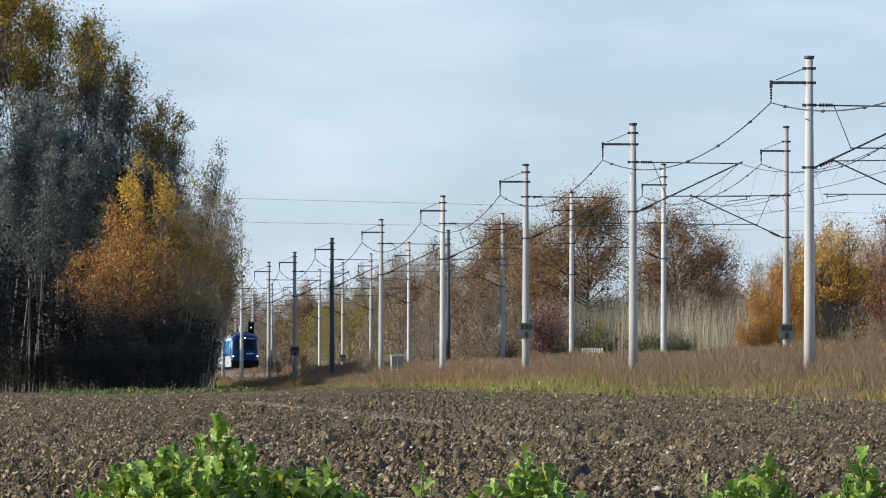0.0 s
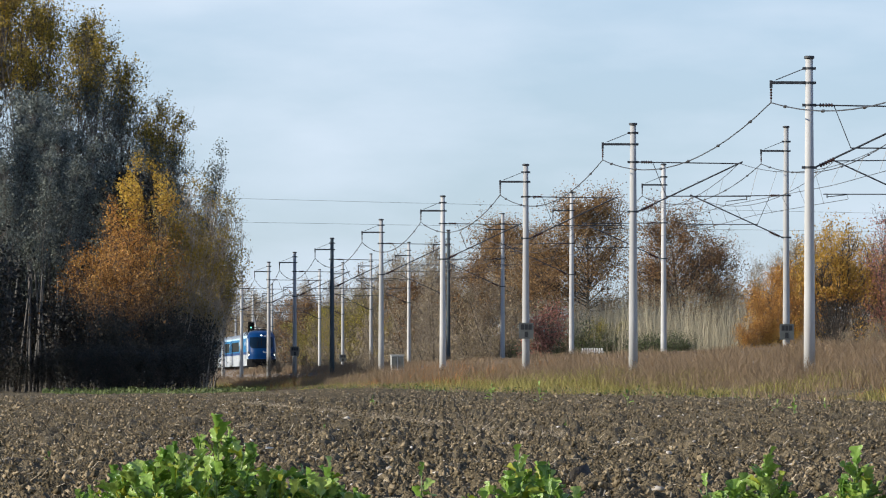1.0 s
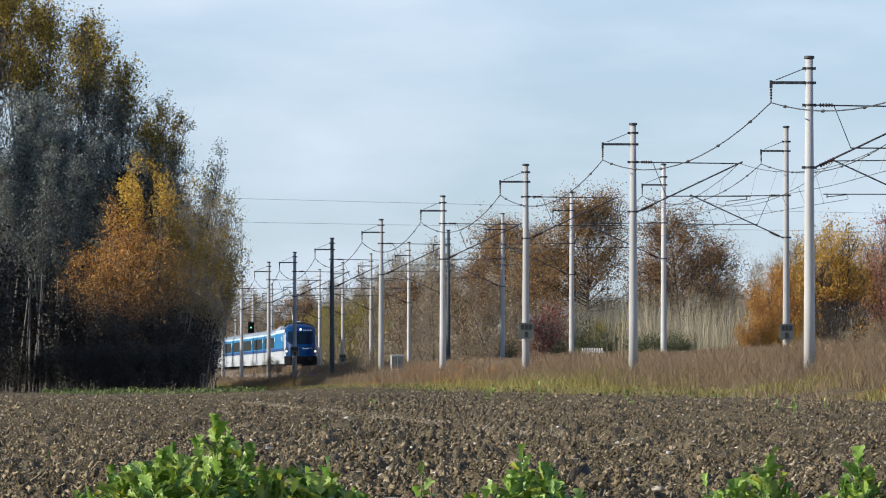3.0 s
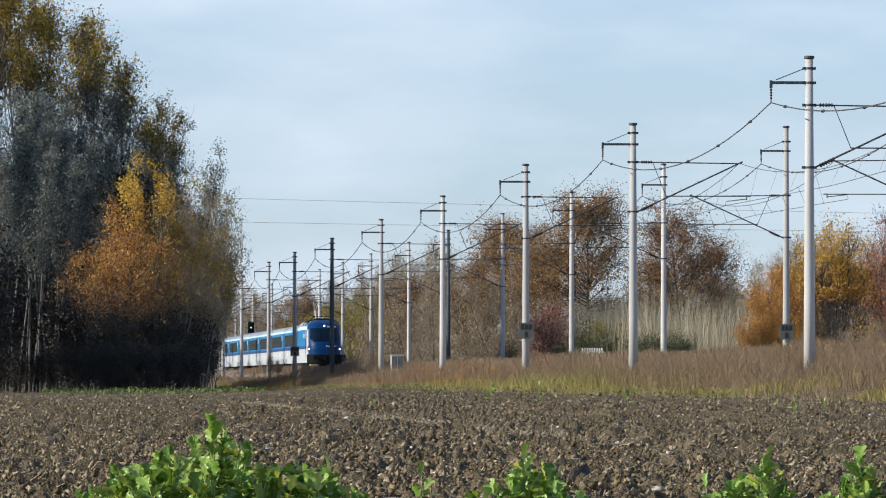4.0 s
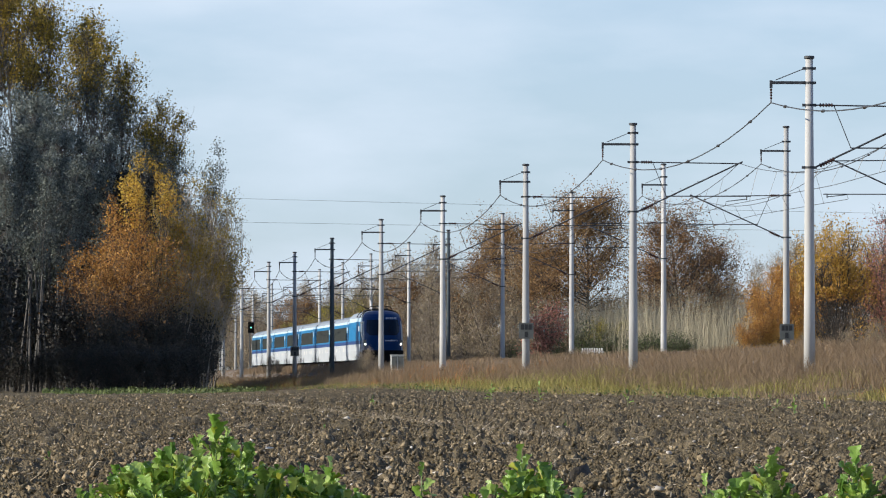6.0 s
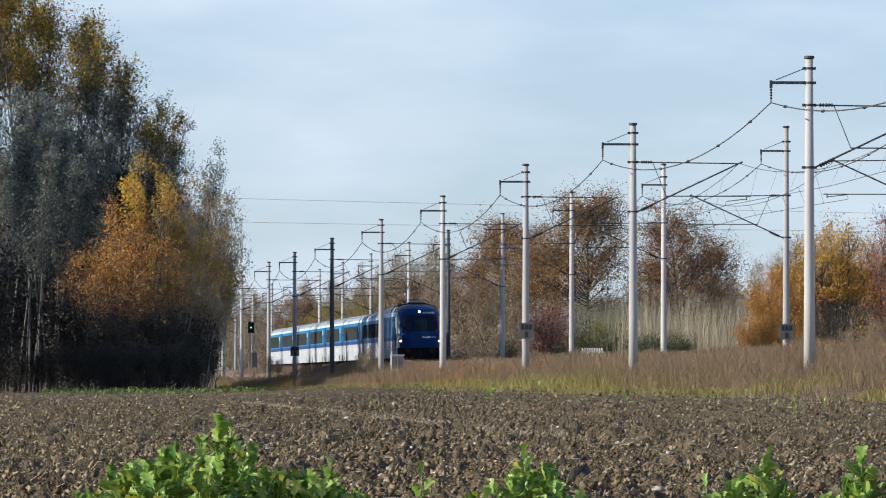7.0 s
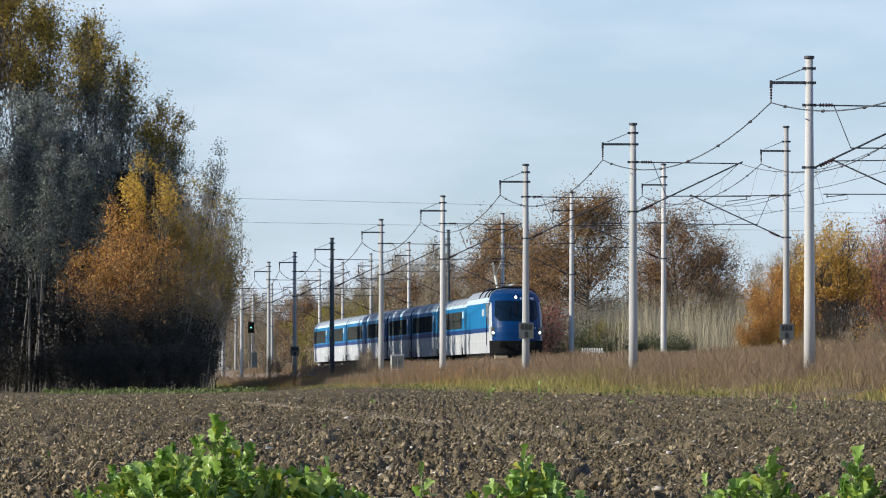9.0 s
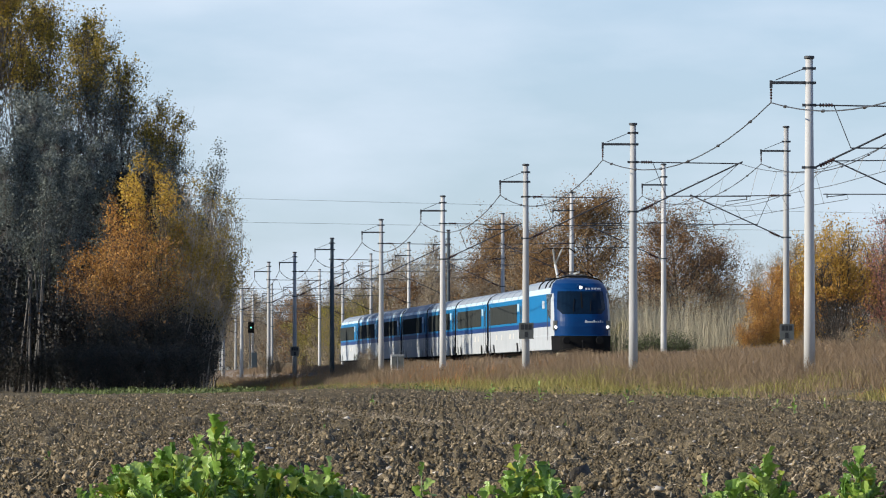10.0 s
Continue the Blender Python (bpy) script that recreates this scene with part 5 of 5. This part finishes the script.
# ---- green plants close to the camera ----
def leaf_mesh(seed, length, width):
    """A wavy leaf cut into rounded side lobes with a broad end lobe, growing along +Y on a bare stalk."""
    rng = np.random.default_rng(seed)
    b, n = Build(), 16
    curl, fold, lobes = rng.uniform(0.2, 0.9), rng.uniform(0.15, 0.6), rng.uniform(2.6, 3.4)
    rows = []
    for i in range(n + 1):
        u = i / n
        if u < 0.2:
            w = 0.003
        else:
            v = (u - 0.2) / 0.8
            edge = 0.55 + 0.55 * v if v < 0.72 else 0.95 * math.sqrt(max(0.0, 1 - ((v - 0.72) / 0.28) ** 2))
            w = width * edge * (0.30 + 0.70 * abs(math.sin(math.pi * lobes * v + 0.5)) ** 0.7 if v < 0.70 else 1.0) + 0.002
        y, z = length * u * (1 - 0.15 * u * curl), length * (0.30 * u - 0.40 * curl * u * u)
        rows.append([(w * s, y + 0.10 * length * abs(s) * (w / width) * 0.8, z + fold * w * abs(s) + 0.10 * width * math.sin(15 * u + 5 * s + seed) * abs(s)) for s in (-1, -0.5, 0, 0.5, 1)])
    for r in rows:
        b.v += r
    for i in range(n):
        for k in range(4):
            b.f.append((i * 5 + k, i * 5 + k + 1, (i + 1) * 5 + k + 1, (i + 1) * 5 + k))
            b.k.append(0)
    return b


LEAVES = [leaf_mesh(s, 0.135, 0.036).mesh("leaf", MAT["radish"], True) for s in range(5)] + [leaf_mesh(7, 0.13, 0.034).mesh("leaf", MAT["radish_old"], True)]


def plant(name, label, seed, stalks, leaves, height, spread, size=1.0):
    """A leafy field plant: a few stalks that fan out, each with stalked leaves around it."""
    rng = np.random.default_rng(seed)
    t = thing(name, label, "plant", "green plants in the foreground")
    for k in range(stalks):
        az, r = rng.uniform(0, 2 * math.pi), spread * math.sqrt(rng.uniform()) * (0 if k == 0 else 1)
        hk = height * (1 - 0.62 * (r / spread)) * rng.uniform(0.85, 1.05)
        foot = np.array([math.cos(az) * r * 0.45, math.sin(az) * r * 0.45, -0.03])
        way = np.array([math.cos(az) * r * 0.55, math.sin(az) * r * 0.55, hk])
        pts = bent(rng, foot, way / np.linalg.norm(way), np.linalg.norm(way), 5, 0.06, 0.05)
        b = Build()
        b.tube(pts, [0.008 * size, 0.007 * size, 0.006 * size, 0.005 * size, 0.004 * size, 0.003 * size], 6)
        st = part("stalk", b, MAT["stem"], t, smooth=True)
        for j in range(leaves):
            u = 0.25 + 0.75 * (j + rng.uniform()) / leaves
            p, d = at_on(pts, min(1, u))
            a2 = rng.uniform(0, 2 * math.pi)
            up = rng.uniform(-0.3, 1.1) + 0.5 * (u > 0.85)
            out = Vector((math.cos(a2) * math.cos(up), math.sin(a2) * math.cos(up), math.sin(up)))
            lf = new("leaf", LEAVES[5] if rng.uniform() < 0.13 else LEAVES[int(rng.integers(0, 5))])
            lf.parent = st
            sc = size * rng.uniform(0.65, 1.25)
            lf.matrix_basis = Matrix.Translation(p) @ out.to_track_quat("Y", "Z").to_matrix().to_4x4() @ Matrix.Rotation(rng.uniform(-0.6, 0.6), 4, "Y") @ Matrix.Diagonal((sc, sc, sc, 1))
    return t


big_plant = plant("radish_plant", "lush bright green leafy plant with lobed leaves", 71, 66, 21, 0.44, 0.50, 0.62)
put(big_plant, 385, 24.0)
plant_b = plant("radish_plant", "compact pale green leafy plant", 72, 26, 19, 0.355, 0.26, 0.62)
put(plant_b, 932, 24.5)
plant_c = plant("radish_plant", "small upright green leafy plant", 73, 17, 18, 0.36, 0.17, 0.60)
put(plant_c, 1340, 24.5, 0, 0.98)
plant_d = again(plant_c, 1518, 24.0, 100, 1.0)
plant_e = plant("radish_plant", "small low green leafy seedling", 74, 2, 6, 0.27, 0.08, 0.6)
put(plant_e, 745, 25.5)
plant_f = again(plant_e, 1250, 24.6, 80, 0.9)
plant_g = again(plant_b, 575, 24.4, 190, 0.88)
plant_h = again(plant_b, 205, 24.2, 280, 0.8)
for x, d, turn, size in ((870, 150, 0, 1.6), (955, 135, 70, 1.8), (1110, 120, 140, 1.3), (1405, 88, 210, 1.2), (1375, 95, 280, 1.0), (1000, 70, 30, 0.6), (575, 62, 90, 0.6), (88, 40, 150, 0.6), (1460, 100, 60, 1.0), (660, 120, 200, 0.9)):
    again(plant_e, x, d, turn, size)

# a dark lump of earth lying between the plants
b = Build()
v, f = lumps(np.random.default_rng(3), 1, lambda r, n: (np.array([0.0]), np.array([0.0])), lambda r, n, y: np.array([0.055]), 0.7, True)
for x, d, size, turn in ((1024, 34.0, 2.2, 10), (10, 38.5, 1.9, 60), (28, 40.5, 1.4, 130), (1088, 41, 0.6, 100), (838, 40, 0.6, 200)):
    X, Y, Z = stand(x, d)
    lump = new("earth_lump", raw_mesh("earth_lump", v * size - np.array([0, 0, float(ground_height(0.0, 0.0))]), f, MAT["clod_dark"]))
    lump.matrix_basis = pose(X, Y, Z + 0.05, 0, 0, turn)
    tagged(lump, "dark rough lump of earth on the field", "earth lump", "large lumps of earth")


# ---- small things beside the line ----
def signal():
    t = thing("railway_signal", "black railway signal showing green on a grey lattice post", "signal")
    b = Build()
    for x in (-0.16, 0.16):
        b.tube([(x, 0, -0.6), (x, 0, 4.3)], 0.05, 6)
    for k in range(14):
        z = -0.2 + k * 0.32
        b.tube([(-0.16, 0, z), (0.16, 0, z + 0.32)], 0.022, 5)
        b.tube([(0.16, 0, z), (-0.16, 0, z + 0.32)], 0.022, 5)
    part("post", b, MAT["steel"], t)
    b = Build()
    b.box((-0.36, -0.05, 4.2), (0.36, 0.07, 5.5), bevel=0.03)
    h = part("signal_head", b, MAT["black"], t, "black signal head")
    for z in (4.5, 4.85, 5.2):
        b = Build()
        b.tube([(0, -0.05, z + 0.10), (0, -0.3, z + 0.10)], 0.14, 10, cap=False)
        part("hood", b, MAT["black"], h)
    b = Build()
    b.disc((0, -0.07, 4.85), 0.10, (0, -1, 0), 0.03, 14)
    part("lens", b, MAT["green_lamp"], h, "lit green lens")
    b = Build()
    for x in (0.30, 0.62):
        b.tube([(x, 0.25, -0.6), (x, 0.25, 4.2)], 0.025, 6)
    for k in range(14):
        b.tube([(0.30, 0.25, -0.1 + k * 0.3), (0.62, 0.25, -0.1 + k * 0.3)], 0.018, 5)
    part("ladder", b, MAT["steel"], t)
    b = Build()
    b.box((0.05, -0.5, -0.6), (0.70, -0.1, 1.9), bevel=0.03)
    part("relay_box", b, MAT["concrete_dark"], t, "dark grey equipment box at the foot")
    return t


sig = signal()
sig.matrix_basis = pose(*along(35.0, 782.0, 2.1), 0, 0, TURN)


def cabinet(w, d, h, mat="cabinet"):
    t = thing("trackside_cabinet", "pale grey trackside equipment cabinet", "cabinet", "cabinets beside the line")
    b = Build()
    b.box((-w / 2, -d / 2, 0), (w / 2, d / 2, h), bevel=0.02)
    body = part("body", b, MAT[mat], t)
    b = Build()
    b.box((-w / 2 - 0.04, -d / 2 - 0.05, h), (w / 2 + 0.04, d / 2 + 0.05, h + 0.05), bevel=0.02)
    part("lid", b, MAT[mat], t)
    for s in (-1, 1):
        k = Build()
        k.box((s * w / 4 - w / 4 + 0.02, -d / 2 - 0.015, 0.1), (s * w / 4 + w / 4 - 0.02, -d / 2 - 0.003, h - 0.06))
        dr = part("door", k, MAT["plate"], t)
        k = Build()
        k.box((-s * 0.08 - 0.015, -d / 2 - 0.03, h * 0.5), (-s * 0.08 + 0.015, -d / 2 - 0.016, h * 0.5 + 0.12))
        part("handle", k, MAT["black"], dr)
    b = Build()
    b.box((-w / 2 - 0.03, -d / 2 - 0.03, -0.4), (w / 2 + 0.03, d / 2 + 0.03, 0.0))
    part("plinth", b, MAT["concrete"], t)
    return t


cab = cabinet(0.72, 0.5, 0.85)
cab.matrix_basis = pose((703 - 784) / 11700 * 372, 372, 1.2, 0, 0, TURN)


def low_fence():
    t = thing("white_fence", "short low fence of weathered white slats", "fence")
    for i in range(9):
        b = Build()
        b.box((-0.6 + i * 0.14, -0.015, 0), (-0.52 + i * 0.14, 0.015, 1.30))
        part("slat", b, MAT["fence_white"], t)
    for z in (0.45, 1.05):
        b = Build()
        b.box((-0.66, 0.016, z), (0.66, 0.05, z + 0.07))
        part("rail", b, MAT["fence_white"], t)
    return t


fence = low_fence()
fence.matrix_basis = pose((1048 - 784) / 11700 * 378, 378, float(ground_height((1048 - 784) / 11700 * 378, 378)), 0, 0, -10)


SWAY = [(big_plant, 2.2, 0.9, 0.3), (plant_b, 3.0, 1.1, 1.4), (plant_c, 2.6, 1.3, 2.2), (plant_d, 2.4, 1.2, 0.9), (plant_g, 2.2, 1.0, 2.9), (plant_h, 2.0, 1.05, 0.2),
        (orange, 0.7, 0.16, 3.6), (slim, 0.4, 0.25, 0.5), (poplar_a, 0.25, 0.21, 1.1), (poplar_b, 0.25, 0.18, 2.0)]


def sway_rows(rest, degrees, rate, phase):
    """A plant nods about its foot in the wind."""
    rows = []
    for i in range(21):
        t = i * 0.5
        a = degrees * (0.6 * math.sin(2 * math.pi * rate * 0.5 * t + phase) + 0.4 * math.sin(2 * math.pi * rate * 0.21 * t + 2 * phase))
        rows.append((t, Matrix.Translation(rest.translation) @ Matrix.Rotation(radians(a), 4, "Y") @ rest.to_quaternion().to_matrix().to_4x4()))
    return rows


def motions():
    for ob, back in train:
        walk(ob, train_rows(back))
    for ob, degrees, rate, phase in SWAY:
        walk(ob, sway_rows(ob.matrix_basis.copy(), degrees, rate, phase))


motions()
